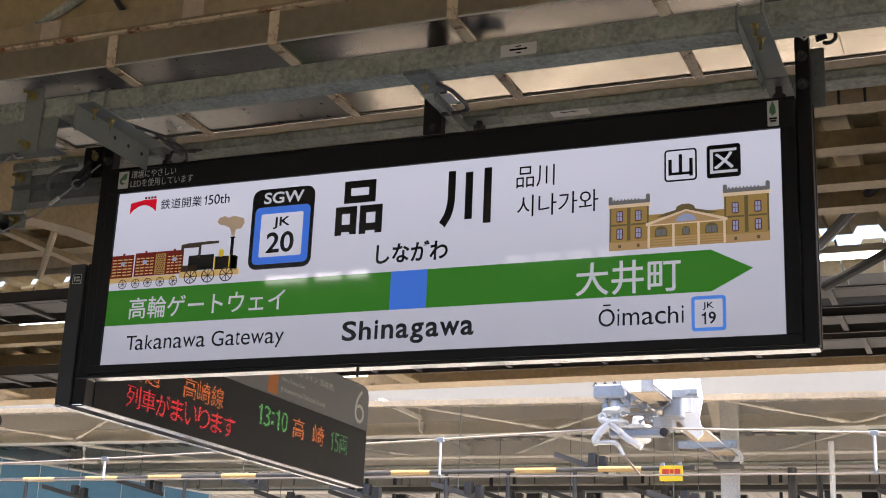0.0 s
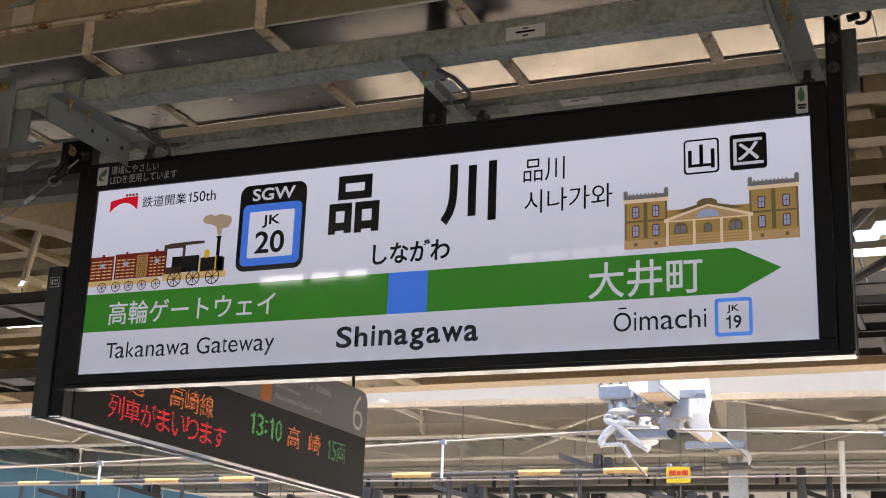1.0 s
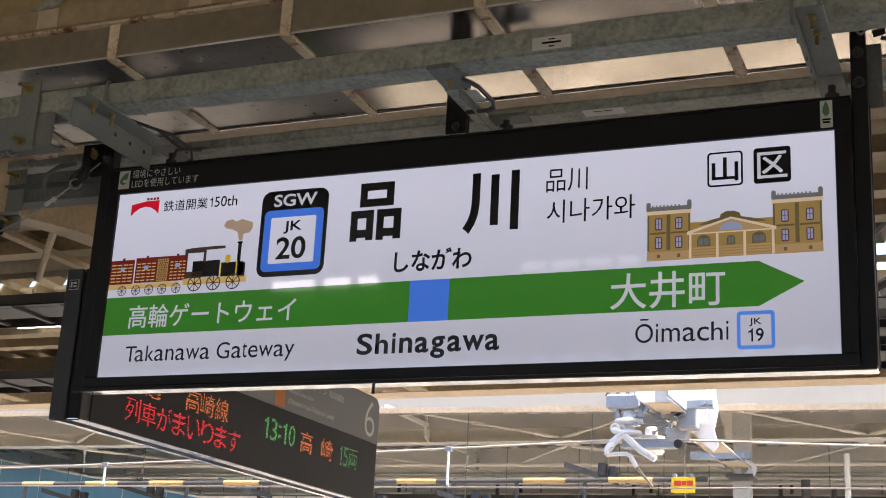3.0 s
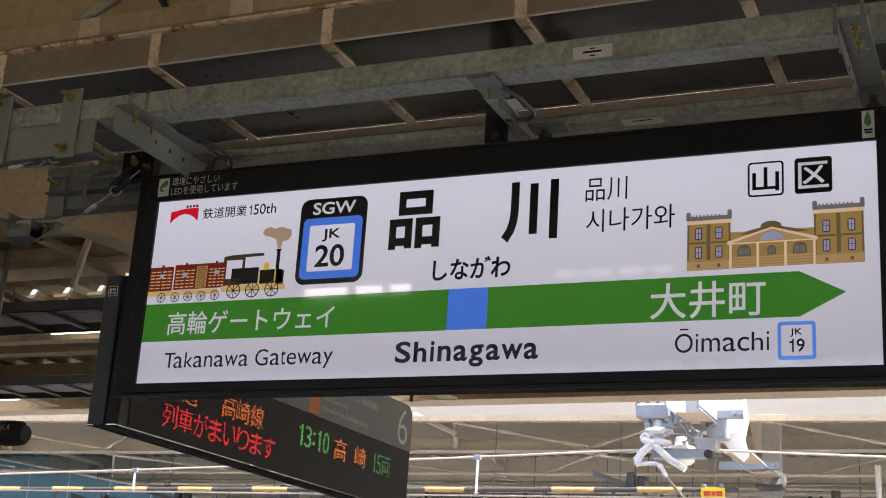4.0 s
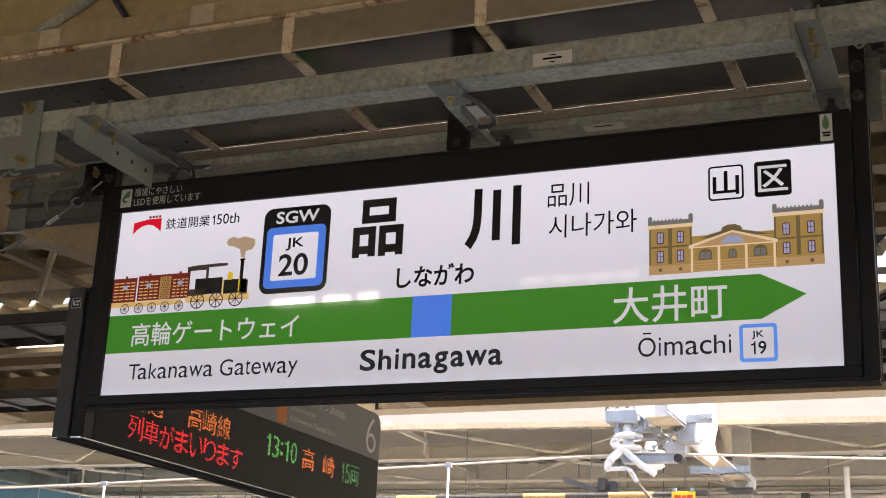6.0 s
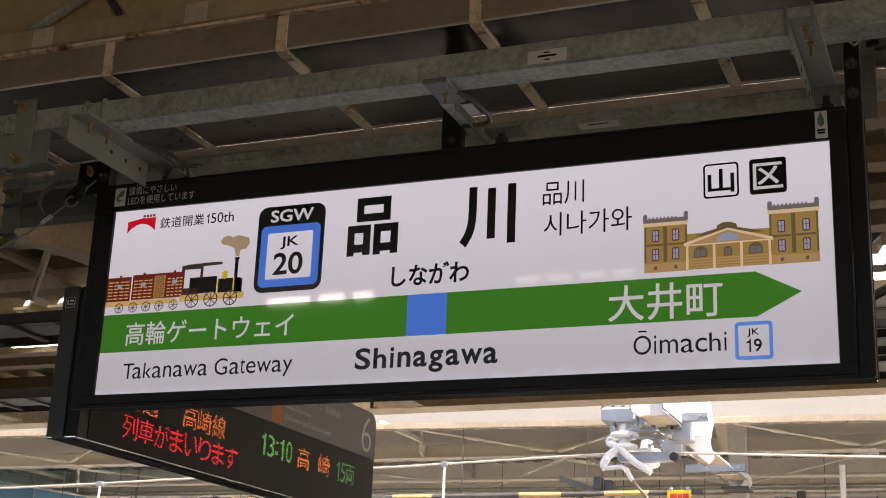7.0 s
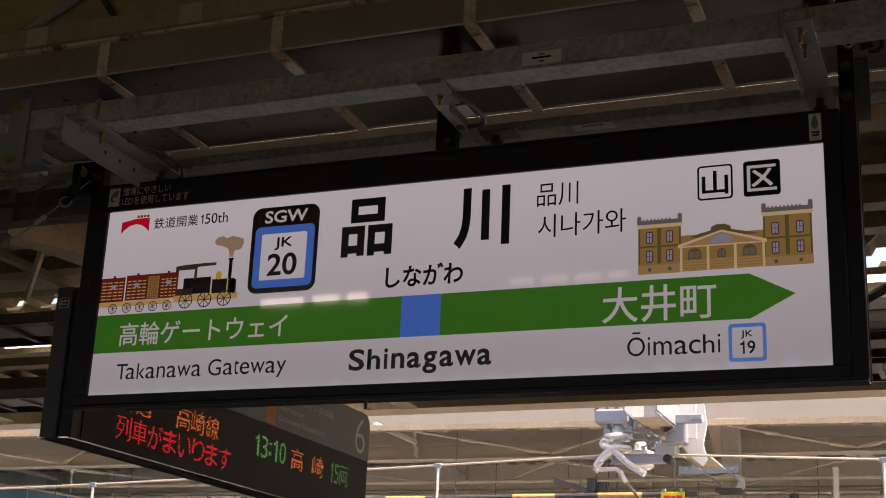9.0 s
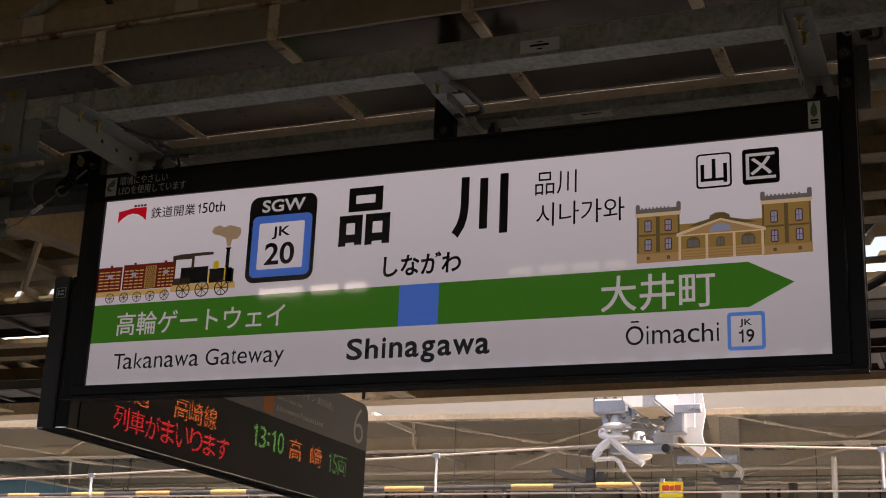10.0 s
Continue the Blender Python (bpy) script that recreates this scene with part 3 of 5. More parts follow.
    film("boiler_band", [rect(-0.832, -0.828, 2.905, 2.955), rect(-0.768, -0.763, 2.905, 2.96), rounded(-0.815, -0.792, 2.955, 2.985, 0.01)], 1, M_YELLOW_F)
    cloud = [(-0.765, 3.035), (-0.752, 3.035), (-0.748, 3.06), (-0.725, 3.062), (-0.712, 3.082), (-0.716, 3.102), (-0.735, 3.108), (-0.76, 3.116), (-0.785, 3.108), (-0.80, 3.118), (-0.825, 3.112), (-0.834, 3.096), (-0.822, 3.084), (-0.80, 3.080), (-0.775, 3.068)]
    film("smoke_cloud", [cloud], 0, M_SMOKE, "brown smoke cloud print")

    def wheel(cx, cz, r):
        bm = bmesh.new()
        n = 20
        for i in range(n):
            a, b = 2 * math.pi * i / n, 2 * math.pi * (i + 1) / n
            slab(bm, [(cx + k * math.cos(t), cz + k * math.sin(t)) for k, t in ((r * 0.86, a), (r, a), (r, b), (r * 0.86, b))], 0.0006, lambda u, v, w: put(u, v, 0.0016 + w))
        for i in range(4):
            a = math.pi * i / 4
            d, e = (math.cos(a), math.sin(a)), (-math.sin(a) * r * 0.05, math.cos(a) * r * 0.05)
            slab(bm, [(cx - d[0] * r * .9 - e[0], cz - d[1] * r * .9 - e[1]), (cx + d[0] * r * .9 - e[0], cz + d[1] * r * .9 - e[1]), (cx + d[0] * r * .9 + e[0], cz + d[1] * r * .9 + e[1]), (cx - d[0] * r * .9 + e[0], cz - d[1] * r * .9 + e[1])], 0.0005, lambda u, v, w: put(u, v, 0.0016 + w))
        part("wheel_print", bm, M_UMBER, face)
    for cx in (-1.240, -1.180, -1.124, -1.068, -1.008):
        wheel(cx, 2.872, 0.019)
    for cx in (-0.932, -0.854, -0.774):
        wheel(cx, 2.884, 0.029)
    # brick building print
    for x0, x1, z1 in ((0.722, 0.858, 3.030), (1.112, 1.258, 3.040)):
        film("tower", [rect(x0, x1, 2.868, z1)], 0, M_OCHRE)
        film("tower_base", [rect(x0 - 0.001, x1 + 0.001, 2.866, 2.895)], 1, M_TAN)
        film("cornice", [rect(x0 - 0.006, x1 + 0.006, z1 - 0.012, z1)], 1, M_CREAM)
        film("parapet", [rect(x0 + 0.004, x1 - 0.004, z1, z1 + 0.014), rounded(x0 - 0.004, x0 + 0.01, z1, z1 + 0.030, 0.006), rounded(x1 - 0.01, x1 + 0.004, z1, z1 + 0.032, 0.006)] + [rect(x0 + 0.014 + 0.012 * k, x0 + 0.019 + 0.012 * k, z1 + 0.014, z1 + 0.019) for k in range(int((x1 - x0 - 0.03) / 0.012))], 0, M_GREYPRINT)
        mid = (x0 + x1) / 2
        film("quoin", [rect(x0, x0 + 0.006, 2.9, z1 - 0.014), rect(x1 - 0.006, x1, 2.9, z1 - 0.014), rect(mid - 0.007, mid + 0.005, 2.9, z1 - 0.014), rect(x0 + 0.007, mid - 0.008, 2.953, 2.959), rect(mid + 0.006, x1 - 0.007, 2.953, 2.959)], 1, M_OLIVE)
        for cx in (x0 + 0.036, x1 - 0.036):
            for cz in (2.925, 2.987):
                film("window_border", [rounded(cx - 0.0115, cx + 0.0115, cz - 0.021, cz + 0.019, 0.005)], 2, M_PLUM)
                film("window_pane", [rect(cx - 0.008, cx - 0.001, cz - 0.017, cz - 0.001), rect(cx + 0.001, cx + 0.008, cz - 0.017, cz - 0.001), rect(cx - 0.008, cx - 0.001, cz + 0.001, cz + 0.015), rect(cx + 0.001, cx + 0.008, cz + 0.001, cz + 0.015)], 3, M_PANE)
            film("base_window", [rect(cx - 0.005, cx + 0.005, 2.875, 2.886)], 2, M_OLIVE)
    film("hall_wall", [rect(0.858, 1.112, 2.868, 2.985)], 0, M_OCHRE)
    film("dome", [[(0.885, 2.975), (1.10, 2.975), (1.05, 2.987), (1.015, 2.995), (1.012, 3.006), (0.995, 3.014), (0.97, 3.014), (0.953, 3.006), (0.95, 2.995), (0.915, 2.987)]], 1, M_OLIVE)
    film("pediment", [[(0.848, 2.945), (1.122, 2.945), (1.122, 2.955), (0.985, 2.995), (0.848, 2.955)]], 2, M_CREAM)
    film("pediment_field", [[(0.862, 2.949), (1.108, 2.949), (0.985, 2.988)]], 3, M_TAN)
    film("fan_window", [[(0.95 + 0.0, 2.953)] + [(0.985 - 0.035 * math.cos(a), 2.953 + 0.026 * math.sin(a)) for a in (math.pi * i / 8 for i in range(1, 8))] + [(1.02, 2.953)]][0:1], 4, M_PANE)
    film("column", [rect(x - 0.004, x + 0.004, 2.868, 2.945) for x in (0.858, 0.942, 1.026, 1.112)], 3, M_CREAM)
    film("stair_stripe", [rect(0.864, 1.106, 2.870 + 0.009 * i, 2.875 + 0.009 * i) for i in range(4)], 2, M_TAN)
    for cx, w in ((0.90, 0.021), (0.984, 0.013), (1.069, 0.021)):
        film("arch_border", [[(cx - w, 2.905), (cx + w, 2.905), (cx + w, 2.925)] + [(cx + w * math.cos(a), 2.925 + w * 0.8 * math.sin(a)) for a in (math.pi * i / 6 for i in range(1, 6))] + [(cx - w, 2.925)]], 2, M_OLIVE)
        film("arch_pane", [rect(cx - w + 0.004, cx - 0.001, 2.908, 2.930), rect(cx + 0.001, cx + w - 0.004, 2.908, 2.930)], 3, M_GREYPRINT)

    def put2(u, v, w):
        return (u, -0.012 - w, v)
    # notes on the top bar
    plate("note_film", [rect(-1.308, -0.94, 3.257, 3.339)], 0.0002, M_SCREEN, sign, put2)
    plate("eco_label", [rect(-1.306, -1.258, 3.268, 3.340)], 0.001, M_LABEL, sign, put2)
    plate("eco_leaf", [[(-1.298, 3.292), (-1.288, 3.284), (-1.270, 3.290), (-1.282, 3.292), (-1.290, 3.300), (-1.286, 3.304), (-1.272, 3.304), (-1.266, 3.314), (-1.266, 3.332), (-1.280, 3.328), (-1.294, 3.314), (-1.300, 3.302)]], 0.0017, M_LEAF, sign, put2)
    for text, x1, z0, z1 in (("環境にやさしい", -1.038, 3.306, 3.340), ("LEDを使用しています", -0.956, 3.268, 3.302)):
        lettering(text, -1.246, x1, z0, z1, 0.0, put=put2, material=M_LABEL, parent=sign, depth=0.0014)
    plate("eco_label", [rounded(1.262, 1.299, 3.256, 3.354, 0.004)], 0.0002, M_LABEL, sign, put2)
    plate("drop_mark", [[(1.280, 3.345), (1.270, 3.322), (1.269, 3.305), (1.279, 3.293), (1.290, 3.302), (1.289, 3.322)]], 0.0009, M_LEAF, sign, put2)
    plate("print_bar", [rect(1.268, 1.293, 3.280, 3.286), rect(1.270, 1.291, 3.271, 3.277)], 0.0009, M_BLACK, sign, put2)
    # hooks on the underside
    bm = bmesh.new()
    rod(bm, (-0.22, 0.05, 2.501), (-0.22, 0.05, 2.478), 0.006, 8)
    part("drain_stud", bm, M_DARKSTEEL, sign)
    return sign


station_sign()


# ---- departure display behind the sign, across the platform ----
def departure_display():
    xr, xl, y0, y1, z0, z1 = -1.505, -1.640, 0.20, 2.86, 2.43, 3.02
    d = thing("departure_display", (-1.57, 1.5, z0), "grey hanging departure board with red, orange and green dot letters", "display")
    outline = [(y0, z0 + 0.01), (y1, z0 + 0.01)] + [(y1 - 0.07 + 0.07 * math.cos(radians(90 * i / 5)), z1 - 0.07 + 0.07 * math.sin(radians(90 * i / 5))) for i in range(6)] + [(y0, z1)]
    bm = bmesh.new()
    slab(bm, outline, xr - xl - 0.012, lambda u, v, w: (xl + 0.006 + w, u, v))
    part("casing", bm, M_CASE, d)
    part("end_cap", B((xl, xl + 0.075, y0 - 0.02, y0, z0 + 0.004, z1 + 0.01)), M_CASE_END, d, "dark grey end cap", 0.004)
    part("end_cap", B((xl + 0.079, xr, y0 - 0.012, y0, z0 + 0.004, z1 + 0.01)), M_FRAME, d, "", 0.004)
    for x0, x1 in ((xl - 0.002, xl + 0.030), (xr - 0.045, xr - 0.002)):
        part("bottom_trim", B((x0, x1, y0 - 0.02, y1, z0 + 0.006, z0 + 0.0095)), M_FRAME_UNDER, d, "bright metal trim")
    part("asset_label", B((xl + 0.018, xl + 0.062, y0 - 0.0225, y0 - 0.0205, z1 - 0.075, z1 - 0.035)), M_LABEL, d)
    part("asset_print", B((xl + 0.021, xl + 0.059, y0 - 0.0232, y0 - 0.0226, z1 - 0.072, z1 - 0.038)), M_BLACK, d)
    part("asset_print", B((xl + 0.026, xl + 0.034, y0 - 0.024, y0 - 0.0233, z1 - 0.066, z1 - 0.044), (xl + 0.038, xl + 0.055, y0 - 0.024, y0 - 0.0233, z1 - 0.053, z1 - 0.044), (xl + 0.038, xl + 0.055, y0 - 0.024, y0 - 0.0233, z1 - 0.066, z1 - 0.058)), M_LABEL, d)

    def put(u, v, w):
        return (xr - 0.006 + w, u, v)
    seam = 2.765
    plate("screen", [rect(y0 + 0.06, y1 - 0.012, z0 + 0.012, seam - 0.003)], 0.0, M_SCREEN, d, put, 0.004)
    plate("route_panel", [[(y0 + 0.06, seam), (y1 - 0.004, seam)] + [(y1 - 0.07 + 0.066 * math.cos(radians(90 * i / 5)), z1 - 0.07 + 0.066 * math.sin(radians(90 * i / 5))) for i in range(6)] + [(y0 + 0.06, z1 - 0.004)]], 0.0, M_GREYPANEL, d, put, 0.005, "mid-grey route panel")
    def led(text, u0, u1, v0, v1, m):
        dot_letters(text, u0, u1, v0, v1, put, m, d, 0.0044)
    lettering("6", 2.675, 2.800, 2.79, 2.985, -0.012, put=put, material=M_LABEL, parent=d, depth=0.0058)
    plate("route_square", [rect(1.665, 1.765, 2.772, 3.0)], 0.0056, M_ORANGE, d, put)
    lettering("(上野東京ライン 高崎線)", 1.80, 2.40, 2.905, 2.95, -0.01, put=put, material=M_LABEL, parent=d, depth=0.0058)
    lettering("Ueno-Tokyo Line", 1.80, 2.06, 2.85, 2.88, -0.01, put=put, material=M_LABEL, parent=d, depth=0.0058)
    lettering("(Utsunomiya-Takasaki Line)", 1.80, 2.30, 2.795, 2.83, -0.01, put=put, material=M_LABEL, parent=d, depth=0.0058)
    led("列車がまいります", 0.475, 1.385, 2.487, 2.585, M_LED_RED)
    led("普通", 0.475, 0.72, 2.605, 2.705, M_LED_ORANGE)
    led("高崎線", 0.90, 1.262, 2.605, 2.705, M_LED_ORANGE)
    led("13:10", 1.578, 1.903, 2.598, 2.700, M_LED_GREEN)
    led("高", 1.955, 2.095, 2.590, 2.695, M_LED_ORANGE)
    led("崎", 2.185, 2.325, 2.590, 2.695, M_LED_ORANGE)
    led("15両", 2.39, 2.62, 2.588, 2.690, M_LED_DIM)
    for y in (0.7, 2.3):
        bm = bmesh.new()
        rod(bm, (-1.57, y, z1), (-1.57, y, 4.2), 0.02, 10)
        part("hanger_pipe", bm, M_GALV_DARK, d)


departure_display()

# ---- steel over the sign ----
def channel_beam(name, x0, x1, y0, y1, z0, z1, label):
    t = 0.006
    ob = thing(name, ((x0 + x1) / 2, (y0 + y1) / 2, z0), label, "beam", "sign support steel", "structure")
    part("tube", B((x0, x1, y0, y1, z0, z1)), M_GALV, ob, "", 0.006)
    return ob


front = channel_beam("support_beam", -9.0, 6.0, -0.400, -0.292, 3.43, 3.515, "spangled galvanised steel beam running above the sign")
rear = channel_beam("support_beam", -1.95, 6.0, 0.10, 0.20, 3.446, 3.483, "dull galvanised steel beam behind the sign top")

# box gutter on strap irons
GZ, GY0, GY1 = 3.60, -0.42, 0.267
gut = thing("gutter", (0, -0.06, GZ), "dull metal sheet box gutter with a brightly reflecting bottom", "gutter", kind="structure")
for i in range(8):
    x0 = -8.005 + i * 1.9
    # The four left sheets are darker and rougher than the rest.
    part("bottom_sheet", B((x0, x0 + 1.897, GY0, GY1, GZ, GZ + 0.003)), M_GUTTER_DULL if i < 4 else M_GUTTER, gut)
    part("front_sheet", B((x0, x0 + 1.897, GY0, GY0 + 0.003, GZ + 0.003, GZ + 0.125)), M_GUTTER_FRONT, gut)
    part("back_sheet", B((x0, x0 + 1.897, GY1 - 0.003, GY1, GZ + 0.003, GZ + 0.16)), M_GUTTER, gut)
part("hem", B((-9, 6.2, GY0 - 0.004, GY0 - 0.0005, GZ - 0.0005, GZ + 0.006)), M_LABEL, gut, "pale folded hem")
bm = bmesh.new()
rod(bm, (-9, GY1 + 0.002, GZ - 0.001), (6.2, GY1 + 0.002, GZ - 0.001), 0.006, 16)
part("rolled_edge", bm, M_BEAD, gut, "shiny rolled rear edge")
part("lip", B((-9, 6.2, GY0 - 0.02, GY0 + 0.002, GZ + 0.126, GZ + 0.136)), M_STRAP, gut)
for i in range(-10, 8):
    x = -0.405 + 0.69 * i
    ob = thing("strap_iron", (x, -0.06, GZ - 0.006), "flat strap iron with flaking cream paint and rust", "strap", "gutter straps")
    part("flat_bar", B((x - 0.020, x + 0.020, GY0 - 0.006, GY1 + 0.03, GZ - 0.007, GZ - 0.001)), M_STRAP, ob, "", 0.001)
    part("upright_bar", B((x - 0.020, x + 0.020, GY0 - 0.008, GY0 - 0.002, GZ - 0.006, GZ + 0.126)), M_STRAP, ob, "", 0.001)
single("fascia_board", B((-9, 6.2, GY0 - 0.03, GY0 + 0.03, GZ + 0.137, GZ + 0.215)), M_BEIGE, "aged beige painted channel above the gutter", "roof beam", kind="structure", bevel=0.004)
single("fascia_panel", B((-9, 6.2, GY0 + 0.10, GY0 + 0.12, GZ + 0.216, 4.22)), M_ROOF, "beige wall panel above the gutter", "panel", kind="structure")

# angle irons across the two beams
def cross_angle(x, drop):
    ob = thing("cross_angle", (x, -0.1, 3.36), "smooth galvanised angle iron bolted under the two beams", "bracket", "sign support steel")
    w, t, y0, y1 = 0.042, 0.006, -0.50, -0.022
    bm = bmesh.new()
    slab(bm, [(y0, 3.4292), (y0, 3.4292 - drop + 0.012), (y0 + 0.012, 3.4292 - drop), (y1, 3.4292 - drop), (y1, 3.4292)], t, lambda u, v, k: (x - w + k, u, v))
    part("upright_leg", bm, M_ZINC, ob)
    part("flat_leg", B((x - w + t, x + w, y0, y1, 3.4232, 3.4292)), M_ZINC, ob, "", 0.002)
    part("flat_leg_end", B((x - w, x + w, y1, 0.20, 3.4232, 3.4292)), M_GALV_DARK, ob)
    part("packing_plate", B((x - w, x + w, 0.105, 0.195, 3.4295, 3.4455)), M_GALV_DARK, ob)
    for y in (-0.44, -0.335):
        bolt("bolt", ob, (x + 0.004, y, 3.4232), (0, 0, -1), 0.0105, 0.042, M_BOLT)
    # Flat black discs stand in for the dark inside open holes.
    for y in (-0.25, -0.16, -0.07):
        bm = bmesh.new()
        rod(bm, (x - w + t - 0.001, y, 3.385), (x - w + t + 0.0012, y, 3.385), 0.008, 12)
        part("hole_disc", bm, M_RUBBER, ob, "black disc in place of an open bolt hole")
    for dx in (-0.055, 0.02):
        bm = bmesh.new()
        hose(bm, [(x + dx, -0.408, 3.42), (x + dx, -0.408, 3.505), (x + dx, -0.395, 3.522), (x + dx, -0.300, 3.522), (x + dx, -0.286, 3.505), (x + dx, -0.286, 3.42)], 0.0055)
        part("u_bolt", bm, M_ZINC, ob)
    bm = bmesh.new()
    rod(bm, (x, 0.06, 3.346), (x, 0.06, 3.4232), 0.012, 8)
    rod(bm, (x, 0.06, 3.375), (x, 0.06, 3.395), 0.022, 6)
    part("hanger_bolt", bm, M_DARKSTEEL, ob)


cross_angle(-1.133, 0.098)
cross_angle(1.292, 0.05)


def mid_hanger():
    ob = thing("sign_hanger", (0.09, 0.05, 3.37), "black hanger plate bolted from the beam to the sign top", "bracket", "sign support steel")
    part("top_plate", B((0.110, 0.195, -0.418, -0.245, 3.412, 3.429)), M_GALV_DARK, ob, "", 0.003)
    part("web", B((0.10, 0.16, -0.245, 0.20, 3.420, 3.428)), M_GALV, ob)
    part("lip", B((0.156, 0.160, -0.245, 0.20, 3.39, 3.420)), M_GALV_DARK, ob)
    part("upright", B((0.010, 0.082, 0.0, 0.045, 3.365, 3.56)), M_FRAME, ob, "black upright strap", 0.003)
    bolt("bolt", ob, (0.05, 0.0, 3.39), (0.6, -1, 0), 0.011, 0.03, M_DARKSTEEL)
    bolt("bolt", ob, (0.150, -0.315, 3.412), (0, 0, -1), 0.009, 0.032, M_BOLT)
    part("tag", B((0.165, 0.205, -0.22, -0.13, 3.4165, 3.4185)), M_LABEL, ob, "small white tag")
    bm = bmesh.new()
    hose(bm, [(0.19, -0.32, 3.418), (0.225, -0.25, 3.412), (0.235, -0.14, 3.405), (0.225, -0.10, 3.402), (0.20, -0.085, 3.400), (0.12, -0.085, 3.400)], 0.008)
    part("u_bolt", bm, M_DARKSTEEL, ob)
    bm = bmesh.new()
    rod(bm, (0.21, 0.06, 3.365), (0.21, 0.06, 3.43), 0.013, 10)
    rod(bm, (0.21, 0.06, 3.385), (0.21, 0.06, 3.40), 0.025, 6)
    part("hanger_bolt", bm, M_DARKSTEEL, ob)
    part("hanger_clip", B((0.13, 0.29, 0.02, 0.10, 3.418, 3.4285)), M_GALV_DARK, ob)


mid_hanger()


# stickers on the two beams
def sticker(x0, x1, z0, z1, y):
    st = thing("sticker", ((x0 + x1) / 2, y, z0), "small white maintenance sticker with tiny print", "sticker", "stickers")
    part("sheet", B((x0, x1, y - 0.0006, y, z0, z1)), M_LABEL, st)
    w, h = x1 - x0, z1 - z0
    bars = [(0.42, 0.58, 0.74, 0.82), (0.25, 0.74, 0.45, 0.60), (0.43, 0.57, 0.18, 0.28)]
    for a, b, c, d in bars:
        part("print_bar", B((x0 + a * w, x0 + b * w, y - 0.0012, y - 0.0007, z0 + c * h, z0 + d * h)), M_BLACK, st)


sticker(0.455, 0.580, 3.440, 3.483, -0.4003)
st = thing("sticker", (0.53, 0.13, 3.445), "small white maintenance sticker with tiny print", "sticker", "stickers")
part("sheet", B((0.465, 0.605, 0.104, 0.160, 3.4450, 3.4457)), M_LABEL, st)
part("print_bar", B((0.50, 0.57, 0.118, 0.124, 3.4444, 3.4449)), M_BLACK, st)


# clamp plates and the lower channels left of the sign
def clamp_plate(x, y, z0, z1, face):
    ob = thing("clamp_plate", (x, y, z0), "galvanised clamp plate with two yellow zinc bolts", "bracket", "clamp plates")
    part("plate", B((x - 0.043, x + 0.043, min(y, y + 0.008), max(y, y + 0.008), z0, z1)), M_ZINC, ob, "", 0.003)
    for z in (z0 + 0.035, z1 - 0.03):
        bolt("bolt", ob, (x - 0.008, y, z), (0, -1, 0), 0.014, 0.05, M_BOLT)


for x in (-2.75, -2.07, -1.757, -1.440):
    clamp_plate(x, -0.412, 3.290, 3.556, -1)
low = thing("lower_channel", (-2.3, -0.36, 3.30), "short galvanised channel clamped below the beam", "beam", "sign support steel")
part("web", B((-3.4, -1.325, -0.402, -0.396, 3.305, 3.428)), M_ZINC, low)
part("flange", B((-3.4, -1.325, -0.396, -0.325, 3.305, 3.311)), M_GALV_DARK, low)
part("flange", B((-3.4, -1.325, -0.396, -0.325, 3.422, 3.428)), M_GALV_DARK, low)
low = thing("lower_channel", (-2.3, 0.14, 3.29), "short dull galvanised channel clamped below the rear beam", "beam", "sign support steel")
part("web", B((-1.90, -1.45, 0.10, 0.106, 3.295, 3.415)), M_GALV_DARK, low)
part("flange", B((-1.90, -1.45, 0.106, 0.18, 3.295, 3.301)), M_GALV_DARK, low)
part("flange", B((-1.90, -1.45, 0.05, 0.10, 3.350, 3.356)), M_GALV_DARK, low)
clamp_plate(-1.875, 0.088, 3.18, 3.435, -1)
clip = thing("u_clip", (-1.98, 0.05, 3.17), "small dull galvanised clip hooked on a rod", "bracket")
part("plate", B((-2.04, -2.03, 0.02, 0.10, 3.20, 3.27), (-1.925, -1.915, 0.02, 0.10, 3.165, 3.235), (-2.04, -1.915, 0.02, 0.10, 3.165, 3.20)), M_GALV_DARK, clip, "", 0.002)
bm = bmesh.new()
rod(bm, (-2.06, 0.06, 3.245), (-1.83, 0.08, 3.245), 0.010, 8)
part("rod", bm, M_STEELBOLT, clip)
# rust-red packing between the channels
single("packing_block", B((-1.57, -1.475, -0.329, -0.17, 3.352, 3.370), (-1.57, -1.475, -0.329, -0.321, 3.370, 3.3985)), M_STRAP, "rusty packing plate beside the channel end", "plate", bevel=0.003)

# safety wire ropes with ferrules
def rope(points, ferrule, ring):
    ob = thing("safety_rope", points[0], "thin steel safety rope with an aluminium ferrule", "rope", "safety ropes")
    bm = bmesh.new()
    hose(bm, points, 0.0035, 6)
    part("rope", bm, M_WIRE, ob)
    bm = bmesh.new()
    a, b = Vector(ferrule[0]), Vector(ferrule[1])
    for k in range(4):
        rod(bm, a.lerp(b, k / 4), a.lerp(b, (k + 0.8) / 4), 0.008, 8)
    part("ferrule", bm, M_LABEL, ob, "bright aluminium ferrule")
    bm = bmesh.new()
    hose(bm, arc_points(ring, 0.022, 0, 2 * math.pi, 14, (0.8, 0, 0.6), (0.2, 0.9, -0.3)), 0.004, 6)
    part("shackle_ring", bm, M_STEELBOLT, ob)


